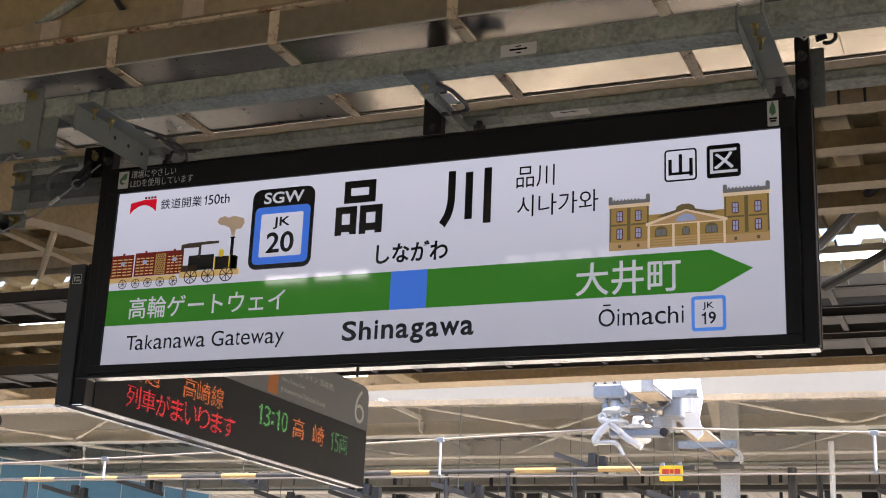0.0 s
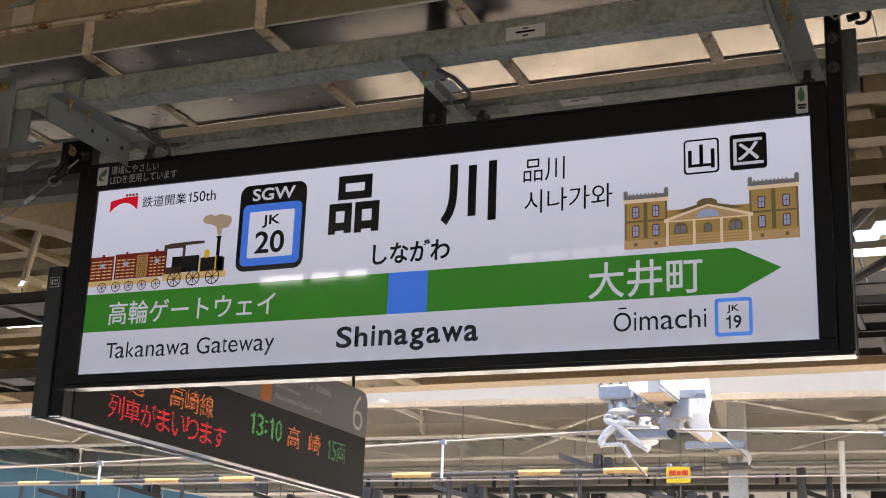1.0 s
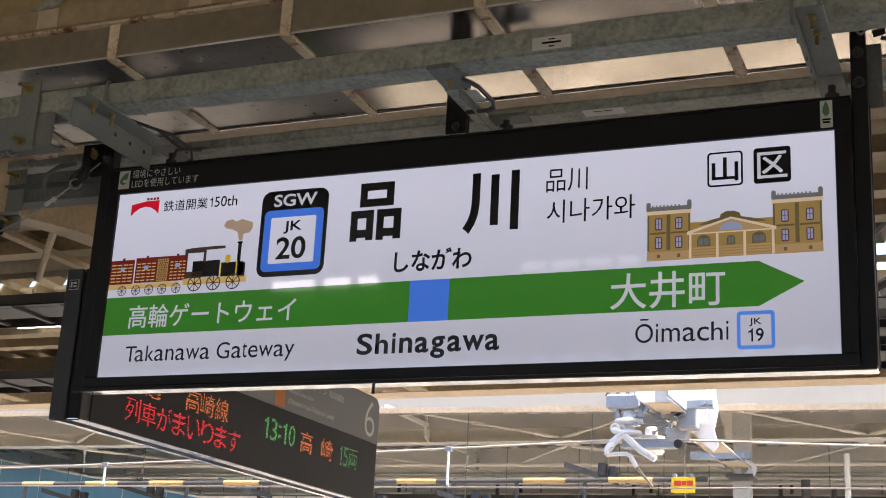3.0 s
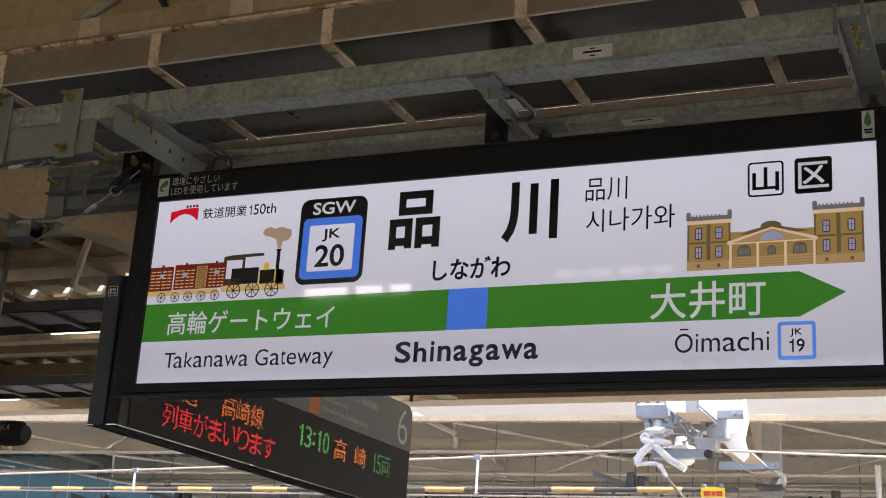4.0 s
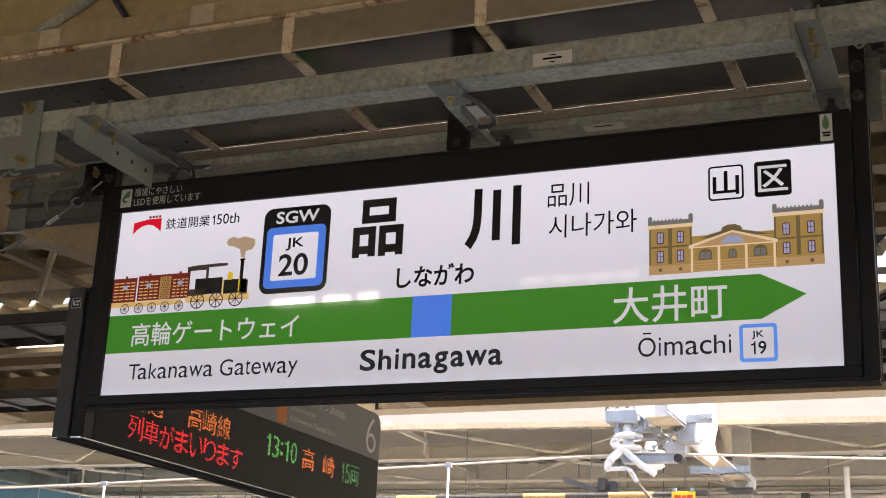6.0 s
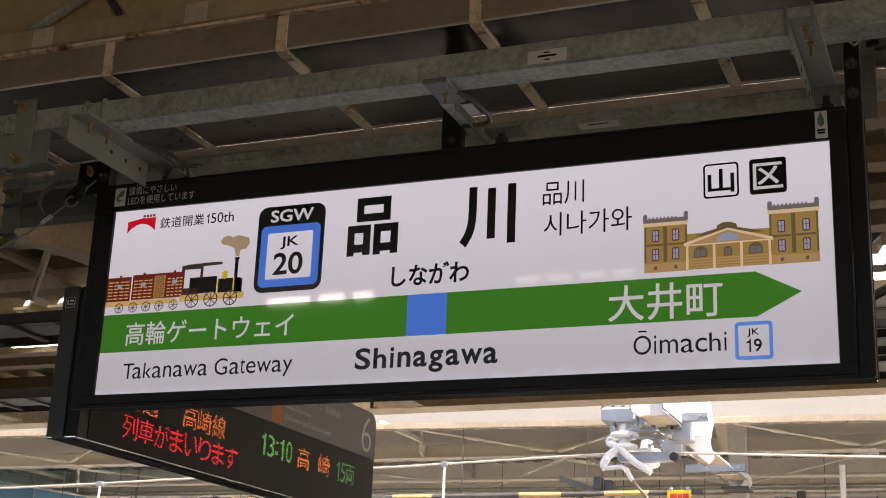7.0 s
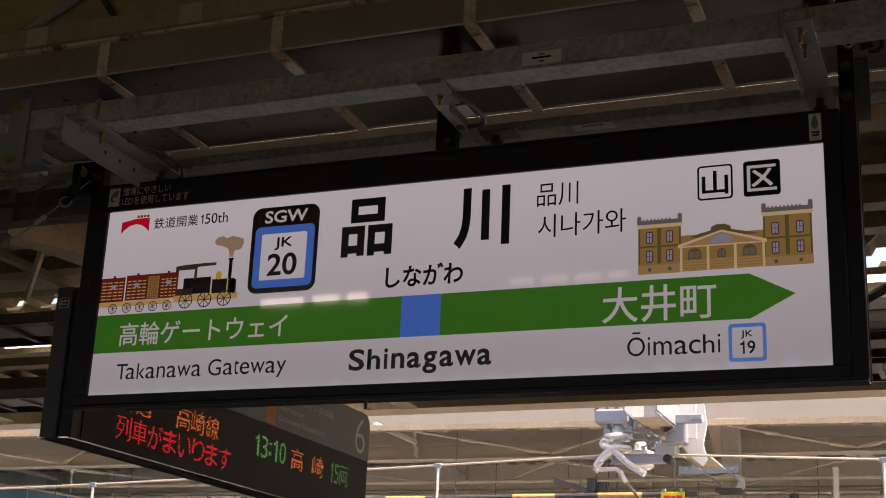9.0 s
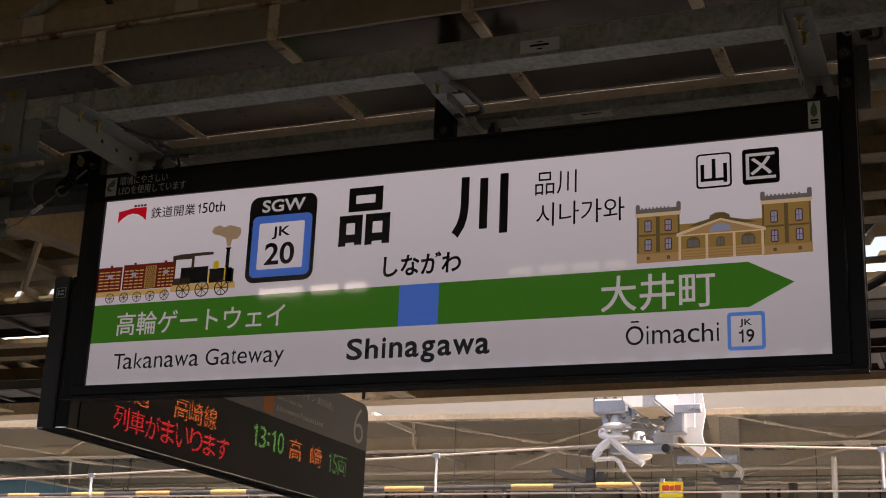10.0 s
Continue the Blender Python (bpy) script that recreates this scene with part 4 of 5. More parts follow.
rope([(-1.95, -0.37, 3.275), (-1.81, -0.37, 3.287), (-1.69, -0.37, 3.292), (-1.60, -0.37, 3.31), (-1.55, -0.37, 3.305), (-1.58, -0.37, 3.285), (-1.66, -0.37, 3.286)], ((-1.715, -0.37, 3.290), (-1.655, -0.37, 3.293)), (-1.515, -0.37, 3.312))
rope([(-1.397, -0.02, 3.381), (-1.47, -0.02, 3.33), (-1.53, -0.02, 3.29), (-1.60, -0.02, 3.245), (-1.69, -0.02, 3.19), (-1.85, -0.02, 3.13)], ((-1.585, -0.02, 3.255), (-1.63, -0.02, 3.228)), (-1.50, -0.02, 3.305))
cab = bmesh.new()
hose(cab, [(-1.55, 0.03, 3.41), (-1.62, 0.02, 3.40), (-1.662, 0.0, 3.36), (-1.665, 0.0, 3.31), (-1.64, 0.0, 3.265), (-1.60, 0.0, 3.245)], 0.009, 8)
single("conduit", cab, M_GALV_DARK, "grey bent cable conduit beside the sign end", "conduit")
for pts in ([(-1.12, -0.25, 3.44), (-1.06, -0.15, 3.43), (-1.02, -0.05, 3.39), (-0.97, 0.0, 3.40), (-0.98, 0.06, 3.43), (-1.04, 0.03, 3.42), (-1.06, -0.02, 3.40), (-1.10, 0.02, 3.38)], [(-1.11, -0.26, 3.43), (-1.03, -0.12, 3.425), (-0.99, -0.03, 3.395), (-1.02, 0.03, 3.38), (-1.08, 0.05, 3.365)]):
    bm = bmesh.new()
    hose(bm, pts, 0.006, 8)
    single("cable", bm, M_DARKSTEEL, "grey cable looped behind the cross channel", "cable", "cables")
# bracket and hook at the sign ends
br = thing("end_bracket", (-1.43, 0.03, 3.36), "black end bracket with a yellow zinc bolt", "bracket", "end brackets")
part("plate", B((-1.50, -1.405, 0.0, 0.06, 3.36, 3.47)), M_FRAME, br, "", 0.003)
bm = bmesh.new()
hose(bm, [(-1.45, -0.02, 3.40), (-1.475, -0.02, 3.36), (-1.52, -0.02, 3.325), (-1.50, -0.02, 3.305), (-1.455, -0.02, 3.335), (-1.445, -0.02, 3.37)], 0.012, 8)
part("snap_hook", bm, M_RUBBER, br, "black snap hook")
bolt("bolt", br, (-1.44, 0.0, 3.425), (0.5, -1, 0), 0.013, 0.06, M_BOLT)
br = thing("end_bracket", (1.42, 0.07, 3.34), "dark grey angle plate with a black shackle above", "bracket", "end brackets")
part("plate", B((1.385, 1.445, 0.056, 0.066, 3.335, 3.55)), M_GALV_DARK, br, "", 0.002)
bm = bmesh.new()
hose(bm, arc_points((1.467, 0.0, 3.560), 0.024, -2.4, 2.4, 14, (1, 0, 0.15), (-0.1, 0.1, 1)), 0.007, 8)
rod(bm, (1.425, 0.0, 3.556), (1.462, 0.0, 3.565), 0.012, 8)
part("shackle", bm, M_RUBBER, br, "black shackle")
bm = bmesh.new()
hose(bm, [(1.372, -0.02, 3.75), (1.372, -0.03, 3.62), (1.378, -0.03, 3.56), (1.392, -0.03, 3.545), (1.410, -0.02, 3.565)], 0.004, 6)
part("rope", bm, M_WIRE, br)

# pipe and beige boards above the gutter
bm = bmesh.new()
rod(bm, (-1.62, -0.34, 3.83), (-1.20, -0.34, 4.03), 0.019, 10)
single("conduit", bm, M_GALV, "galvanised conduit rising behind the beige channel", "conduit")
bm = bmesh.new()
rod(bm, (-1.10, -0.34, 3.83), (-1.30, -0.34, 4.1), 0.012, 8)
single("conduit", bm, M_DARKSTEEL, "dark conduit rising behind the beige channel", "conduit")
for i, x in enumerate((-3.4, -2.2, -1.42, -0.78, 0.3, 1.4)):
    single("joint_cover", B((x, x + 0.09, -0.4535, -0.4505, GZ + 0.138, GZ + 0.213)), M_EAVE, "pale joint cover on the beige channel", "cover", "joint covers", bevel=0.001)


# ---- own canopy: rafters, trays, struts ----
def rafter(x):
    bm = bmesh.new()
    under = [(0.36, 3.60), (0.75, 3.66), (1.1, 3.73), (1.5, 3.80), (2.0, 3.87), (2.7, 3.92), (4.0, 3.95), (7.2, 3.97)]
    top = [(7.2, 4.155), (0.36, 4.185)]
    slab(bm, under + top, 0.012, lambda u, v, w: (x - 0.006 + w, u, v))
    ob = thing("rafter", (x, 0.4, 3.6), "haunched beige steel rafter with rusty lower flange", "roof beam", "rafters", "structure")
    part("web", bm, M_BEIGE, ob)
    for (a, za), (b, zb) in zip(under, under[1:]):
        bm = bmesh.new()
        slab(bm, [(a, za - 0.014), (b, zb - 0.014), (b, zb - 0.001), (a, za - 0.001)], 0.17, lambda u, v, w: (x - 0.085 + w, u, v))
        part("flange", bm, M_BEIGE, ob)


for x in (-7.6, -3.15, 5.6):
    rafter(x)


def cable_tray(y, z, w, x0=-30.0, x1=14.0):
    ob = thing("cable_tray", ((x0 + x1) / 2, y, z), "dark grey ladder cable tray with cables under the canopy", "cable tray", "cable trays")
    for a in (y, y + w):
        part("side_rail", B((x0, x1, a, a + 0.012, z, z + 0.08), (x0, x1, a, a + 0.03, z, z + 0.006)), M_TRAY, ob)
    x = x0 + 0.2
    while x < x1:
        part("rung", B((x, x + 0.04, y + 0.012, y + w, z + 0.008, z + 0.026)), M_TRAY, ob)
        x += 0.42
    part("bottom_plate", B((x0, x1, y + 0.10, y + w - 0.12, z + 0.030, z + 0.034)), M_TRAY, ob)
    for k in range(2):
        bm = bmesh.new()
        rod(bm, (x0, y + 0.06 + k * w / 5, z + 0.045), (x1, y + 0.06 + k * w / 5, z + 0.045), 0.018, 6)
        part("tray_cable", bm, M_RUBBER, ob, "black cable")
    x = x0 + 1.0
    while x < x1:
        for a in (y, y + w):
            bm = bmesh.new()
            rod(bm, (x, a + 0.006, z + 0.03), (x, a + 0.006, 4.2), 0.006, 6)
            part("hanger_rod", bm, M_GALV_DARK, ob)
        x += 3.3


cable_tray(3.55, 3.90, 0.58, -16.0, -0.5)
cable_tray(4.45, 3.90, 0.50, 0.3, 14.0)
cable_tray(5.12, 3.88, 0.50, 0.3, 14.0)
cable_tray(5.91, 3.90, 0.60, -16.0, 14.0)


def strut(p, q, r, m, label, name="strut"):
    bm = bmesh.new()
    rod(bm, p, q, r, 8)
    single(name, bm, m, label, "brace", "canopy braces")


strut((0.80, 4.42, 4.06), (1.47, 3.14, 4.22), 0.032, M_RUBBER, "black steel diagonal brace under the canopy")
strut((0.95, 4.28, 3.86), (1.92, 3.19, 4.00), 0.030, M_RUBBER, "black steel diagonal brace under the canopy")
strut((1.03, 4.2, 4.14), (1.08, 4.4, 3.9), 0.008, M_GALV_DARK, "thin steel hanger rod under the canopy")
strut((-3.22, 2.0, 3.90), (-4.0, 2.85, 3.86), 0.022, M_BEIGE, "beige pipe strut with rust streaks under the canopy")


def lamp(x, y, z):
    ob = thing("lit_tube", (x, y, z), "lit white tube under the canopy, some standing in for sky slits", "lamp", "tube lamps")
    part("housing", B((x - 0.62, x + 0.62, y - 0.04, y + 0.04, z + 0.03, z + 0.075)), M_PALE, ob)
    bm = bmesh.new()
    rod(bm, (x - 0.58, y, z + 0.01), (x + 0.58, y, z + 0.01), 0.016, 10)
    part("tube", bm, M_TUBE, ob, "glowing tube")
    part("suspension", B((x - 0.4, x - 0.38, y - 0.01, y + 0.01, z + 0.075, 4.21), (x + 0.38, x + 0.40, y - 0.01, y + 0.01, z + 0.075, 4.21)), M_PALE, ob)


M_TUBE = mat("glowing_tube", (0.9, 0.9, 0.88), 0.3, vary=0, emit=(1.0, 0.98, 0.92), emit_strength=2.5)
M_TUBE_DIM = mat("dim_panel", (0.8, 0.8, 0.78), 0.3, vary=0, emit=(1.0, 0.98, 0.92), emit_strength=0.6)
# Eave tubes added where the bright sky gap lies.
for x in (-8.5, -6.3, -4.1, 2.4, 4.6):
    lamp(x, 7.02, 4.0)
# Left tubes stand in for a sky slit in the roof; right ones are lamps.
for x in (-9.0, -7.0, -5.0, -3.0, 1.1, 3.0):
    lamp(x, 4.60 if x < 0 else 4.22, 4.02)

# battens and clips under the own canopy roof
for x in (-10.2, -8.9, -6.4, -5.2, -4.0, -2.4, 1.9, 2.9, 4.0):
    single("batten", B((x, x + 0.07, 0.6, 4.2, 4.03, 4.07)), M_BEIGE, "short beige batten across the purlins", "batten", "battens", "structure")
for x in (-6.0, -5.82, -5.64, 1.30, 1.42, 1.54):
    single("clip", B((x, x + 0.012, 1.938, 1.95, 4.12, 4.19)), M_RUBBER, "small dark slot clip on the purlin", "clip", "clips")

# unseen lit panels added under the canopy behind the camera, mirrored in the sign
def lit_panel(x0, x1, y, z, glow=None):
    ob = thing("reflected_panel", ((x0 + x1) / 2, y, z), "small lit white panel added out of view, mirrored in the sign", "lamp", "panel lamps")
    part("housing", B((x0 - 0.02, x1 + 0.02, y - 0.03, y - 0.004, z - 0.03, z + 0.06)), M_PALE, ob)
    part("diffuser", B((x0, x1, y - 0.003, y + 0.01, z - 0.022, z + 0.022)), glow or M_TUBE, ob, "glowing diffuser")
    part("suspension", B(((x0 + x1) / 2 - 0.01, (x0 + x1) / 2 + 0.01, y - 0.02, y - 0.006, z + 0.06, 4.30)), M_PALE, ob)


for x0, x1 in ((-2.92, -2.60), (-2.52, -2.33), (-2.26, -2.12)):
    lit_panel(x0, x1, -4.0, 4.07)
for x0, x1 in ((-1.09, -0.94), (-0.88, -0.72), (-0.66, -0.50), (-0.44, -0.32)):
    lit_panel(x0, x1, -4.0, 4.10, M_TUBE_DIM)

# camera under the canopy
cc = thing("cctv_camera", (-4.6, 3.0, 2.83), "black round surveillance camera hung on a pipe", "camera")
bm = bmesh.new()
lathe(bm, (-4.98, 3.05, 2.935), [(0.06, 0.0), (0.083, 0.02), (0.085, 0.55), (0.078, 0.62), (0.05, 0.66)], 20, (1, -0.08, -0.03))
part("housing", bm, M_RUBBER, cc, "black round housing")
bm = bmesh.new()
rod(bm, (-4.75, 3.04, 3.0), (-4.75, 3.04, 4.2), 0.018, 10)
part("pipe", bm, M_GALV_DARK, cc)
part("bracket", B((-4.63, -4.50, 2.99, 3.05, 2.815, 2.855)), M_BOLT, cc)
lettering("12LPK4", -4.60, -4.40, 2.925, 2.965, 0.0, put=lambda u, v, w: (u, 2.922 - w, v), material=M_LABEL, parent=cc)


# ---- over the tracks ----
def wire(points, r, m, label):
    cu = bmesh.new()
    hose(cu, points, r, 6)
    bmesh.ops.remove_doubles(cu, verts=cu.verts, dist=0.0005)
    return single("overhead_wire", cu, m, label, "wire", "overhead wires")


Y_W = 9.5


def messenger(x):
    d = abs(x + 1.7)
    return 3.885 - 0.043 * d + 0.0009 * d * d


wire([(x, Y_W, messenger(x)) for x in (-45, -38, -32, -26, -20, -15, -11, -8, -6, -4, -3, -2.0, -1.4, -0.5, 1, 3, 6, 10, 15, 20, 28)], 0.013, M_WIRE_COPPER, "pale messenger wire stretched above the track")
wire([(x, Y_W, 3.39) for x in (-45, 28)], 0.010, M_WIRE_COPPER, "pale contact wire stretched above the track")


def dropper(x, y, z0, z1, m=None):
    ob = thing("dropper", (x, y, z0), "white dropper between messenger and contact wire", "dropper", "droppers")
    bm = bmesh.new()
    rod(bm, (x, y, z0), (x, y, z1), 0.016, 8)
    part("rod", bm, m or M_PORCELAIN, ob)
    part("top_clip", B((x - 0.04, x + 0.04, y - 0.02, y + 0.02, z1 - 0.03, z1 + 0.02)), M_FITTING, ob, "grey clip", 0.004)
    part("bottom_clip", B((x - 0.02, x + 0.02, y - 0.015, y + 0.015, z0 - 0.015, z0 + 0.02)), M_FITTING, ob, "grey clip")


for x in (-12.5, -8.15, -3.77, 0.78, 5.2):
    dropper(x, Y_W, 3.395, messenger(x))


def insulator(x, y, z, tilt=(0, 0, 1)):
    """Stacked porcelain discs."""
    bm = bmesh.new()
    lathe(bm, (x, y, z), [(0.04, -0.16), (0.04, -0.12), (0.11, -0.115), (0.14, -0.09), (0.13, -0.06), (0.06, -0.045), (0.055, 0.0), (0.12, 0.005), (0.15, 0.03), (0.14, 0.06), (0.07, 0.075), (0.06, 0.14), (0.05, 0.16)], 20, tilt)
    return bm


cat = thing("catenary_support", (-1.6, Y_W, 3.6), "sunlit white porcelain insulator with blue-grey clamps holding the wire", "insulator")
part("insulator", insulator(-1.80, Y_W, 4.02), M_PORCELAIN, cat, "white porcelain discs")
part("insulator", insulator(-1.64, Y_W + 0.3, 3.89), M_PORCELAIN, cat, "white porcelain discs")
part("cap", B((-2.02, -1.66, Y_W - 0.12, Y_W + 0.12, 4.18, 4.33)), M_FITTING, cat, "", 0.02)
part("head_block", B((-1.62, -1.34, Y_W - 0.1, Y_W + 0.2, 4.22, 4.48)), M_FITTING, cat, "", 0.015)
part("side_block", B((-1.30, -1.10, Y_W - 0.05, Y_W + 0.15, 3.98, 4.2)), M_FITTING, cat, "", 0.015)
part("cross_bar", B((-1.62, -0.92, Y_W - 0.08, Y_W - 0.02, 4.17, 4.26)), M_FITTING, cat, "", 0.008)
for x in (-1.55, -1.46, -1.37, -1.02, -0.95):
    bm = bmesh.new()
    rod(bm, (x, Y_W - 0.08, 4.215), (x, Y_W - 0.11, 4.215), 0.022, 6)
    part("bolt", bm, M_STEELBOLT, cat)
part("cradle", B((-1.86, -1.28, Y_W - 0.06, Y_W + 0.06, 3.78, 3.86)), M_FITTING, cat, "", 0.012)
bm = bmesh.new()
lathe(bm, (-1.28, Y_W - 0.07, 3.82), [(0.025, 0), (0.045, 0.005), (0.045, 0.12), (0.025, 0.125)], 14, (0, 1, 0))
part("pulley", bm, M_RUBBER, cat, "black pulley")
bm = bmesh.new()
hose(bm, arc_points((-1.92, Y_W - 0.1, 3.98), 0.036, 0, 6.283, 12, (1, 0, 0), (0, 0, 1)), 0.018, 8)
part("eye", bm, M_PORCELAIN, cat)
bm = bmesh.new()
hose(bm, [(-1.93, Y_W - 0.1, 3.96), (-1.84, Y_W - 0.1, 3.92), (-1.66, Y_W - 0.1, 3.76), (-1.50, Y_W - 0.1, 3.66)], 0.036, 10)
part("clamp_arm", bm, M_PORCELAIN, cat, "sunlit pale clamp arm")
bm = bmesh.new()
hose(bm, [(-1.84, Y_W - 0.1, 3.92), (-1.95, Y_W - 0.1, 3.82), (-2.0, Y_W - 0.1, 3.74), (-1.97, Y_W - 0.1, 3.71)], 0.04, 10)
part("clamp_arm", bm, M_PORCELAIN, cat, "sunlit pale clamp arm")
bm = bmesh.new()
hose(bm, [(-2.0, Y_W - 0.1, 3.71), (-1.80, Y_W - 0.1, 3.72), (-1.75, Y_W - 0.1, 3.69), (-1.69, Y_W - 0.1, 3.58)], 0.022, 8)
part("steady_arm", bm, M_PORCELAIN, cat, "bent steady arm")
bm = bmesh.new()
hose(bm, [(-1.69, Y_W - 0.1, 3.58), (-1.55, Y_W, 3.40)], 0.016, 8)
part("steady_rod", bm, M_RAIL, cat, "brown steady rod")
part("lattice_base", B((-2.06, -1.60, Y_W + 0.1, Y_W + 0.3, 4.30, 4.33)), M_FITTING, cat)
for i in range(9):
    x = -2.05 + i * 0.052
    bm = bmesh.new()
    rod(bm, (x, Y_W, 4.33), (x + 0.06 * (-1) ** i, Y_W, 4.44), 0.008, 6)
    part("lattice_bar", bm, M_TRAY, cat)

for x, z in ((-1.90, 4.06), (-1.66, 4.08), (-1.48, 4.06), (-1.32, 4.10)):
    part("link_plate", B((x - 0.012, x + 0.012, Y_W - 0.07, Y_W + 0.02, z, z + 0.16), (x - 0.03, x + 0.03, Y_W - 0.08, Y_W - 0.07, z + 0.02, z + 0.07)), M_FITTING, cat, "", 0.003)
for p, q in (((-1.72, 4.10), (-1.30, 4.06)), ((-1.70, 4.02), (-1.36, 4.00)), ((-1.60, 4.16), (-1.42, 3.94)), ((-1.52, 3.93), (-1.22, 4.12))):
    bm = bmesh.new()
    rod(bm, (p[0], Y_W - 0.09, p[1]), (q[0], Y_W - 0.06, q[1]), 0.010, 6)
    rod(bm, (p[0], Y_W - 0.10, p[1]), (p[0], Y_W - 0.06, p[1]), 0.022, 6)
    rod(bm, (q[0], Y_W - 0.10, q[1]), (q[0], Y_W - 0.04, q[1]), 0.022, 6)
    part("link_rod", bm, M_FITTING, cat)
for x, z in ((-1.84, 3.92), (-1.72, 3.81), (-1.56, 3.70), (-1.94, 3.80), (-1.99, 3.73), (-1.75, 3.69)):
    bm = bmesh.new()
    rod(bm, (x, Y_W - 0.15, z), (x, Y_W - 0.12, z), 0.026, 6)
    rod(bm, (x, Y_W - 0.165, z), (x, Y_W - 0.15, z), 0.013, 8)
    part("nut", bm, M_PORCELAIN, cat)

# portal beam that carries it: two channels joined by batten plates, from the column out over the track
pb = thing("catenary_beam", (-1.36, 11.0, 4.15), "sunlit pale steel portal beam with beige batten plates", "beam")
for y0, y1 in ((8.95, 9.55), (9.98, 10.68), (11.35, 12.12), (12.88, 13.35)):
    bm = bmesh.new()
    slab(bm, [(-1.50, y0), (-1.21, y0), (-1.21, y1), (-1.50, y1)], 0.012, lambda u, v, w: (u, v, 4.14 + w))
    part("batten_plate", bm, M_EAVE, pb, "beige batten plate")
for x, y1, z1 in ((-1.52, 9.7, 4.42), (-1.205, 9.9, 4.38)):
    part("side_channel", B((x, x + 0.014, 8.6, y1, 4.153, z1)), M_FITTING, pb)
part("bottom_angle", B((-1.506, -1.494, 8.6, 13.5, 4.128, 4.139)), M_FITTING, pb)
part("bottom_angle", B((-1.216, -1.204, 8.6, 13.5, 4.128, 4.139)), M_FITTING, pb)
part("stiffener", B((-1.19, -1.02, 9.6, 9.63, 4.05, 4.45)), M_PORCELAIN, pb, "sunlit white plate")
bm = bmesh.new()
slab(bm, [(-1.19, 4.42), (-1.19, 3.98), (-1.08, 3.86), (-0.98, 3.78), (-0.93, 3.84), (-0.97, 4.0), (-0.93, 4.2), (-0.96, 4.42)], 0.03, lambda u, v, w: (u, 9.70 + w, v))
part("gusset", bm, M_PORCELAIN, pb, "sunlit white gusset")
part("lower_bar", B((-1.90, -1.16, 12.9, 12.98, 4.19, 4.28)), M_FITTING, pb)
part("terminal_box", B((-1.58, -1.36, 10.2, 10.4, 3.98, 4.126)), M_FITTING, pb, "", 0.01)
for x in (-1.80, -1.36, -1.24):
    bm = bmesh.new()
    rod(bm, (x, 12.9, 4.235), (x, 12.87, 4.235), 0.022, 6)
    part("bolt", bm, M_STEELBOLT, pb)

# protection pipe with yellow sleeves, posts and tag
pipe = thing("protection_pipe", (-5, 12.0, 3.74), "dark steel pipe with yellow sleeves across the tracks", "pipe")
bm = bmesh.new()
rod(bm, (-30, 12, 3.59), (-1.5, 12, 3.812), 0.03, 10)
part("pipe", bm, M_TRAY, pipe)
for x in (-2.42, -3.50, -5.20, -6.3, -7.75, -8.93, -9.99, -11.08, -12.2, -13.3, -14.4):
    bm = bmesh.new()
    zc = 3.812 + (x + 1.5) * 0.00779
    rod(bm, (x - 0.27, 12, zc), (x + 0.27, 12, zc), 0.034, 12)
    for q in (-0.18, 0, 0.18):
        rod(bm, (x + q, 11.955, zc), (x + q, 11.965, zc), 0.008, 8)
    part("sleeve", bm, M_YELLOW, pipe, "yellow plastic sleeve")
for x in (-14.0, -11.3, -8.6, -4.70, -3.86, -2.99):
    bm = bmesh.new()
    rod(bm, (x, 12.0, 0.0), (x, 12.0, 3.812 + (x + 1.5) * 0.00779), 0.026, 8)
    part("post", bm, M_DARKSTEEL, pipe)
tag = thing("warning_tag", (-1.77, 11.95, 3.64), "yellow warning tag with red lettering", "tag")
part("plate", B((-1.915, -1.632, 11.94, 11.95, 3.645, 3.83)), M_TAG, tag, "", 0.003)
part("lettering_bar", B((-1.88, -1.80, 11.932, 11.939, 3.73, 3.79)), M_REDPAINT, tag)
part("lettering_bar", B((-1.79, -1.74, 11.932, 11.939, 3.735, 3.785)), M_REDPAINT, tag)
part("lettering_bar", B((-1.73, -1.66, 11.932, 11.939, 3.73, 3.79)), M_REDPAINT, tag)
part("clip", B((-1.90, -1.86, 11.93, 11.99, 3.83, 3.87)), M_FITTING, tag)
part("clip", B((-1.69, -1.65, 11.93, 11.99, 3.83, 3.87)), M_FITTING, tag)


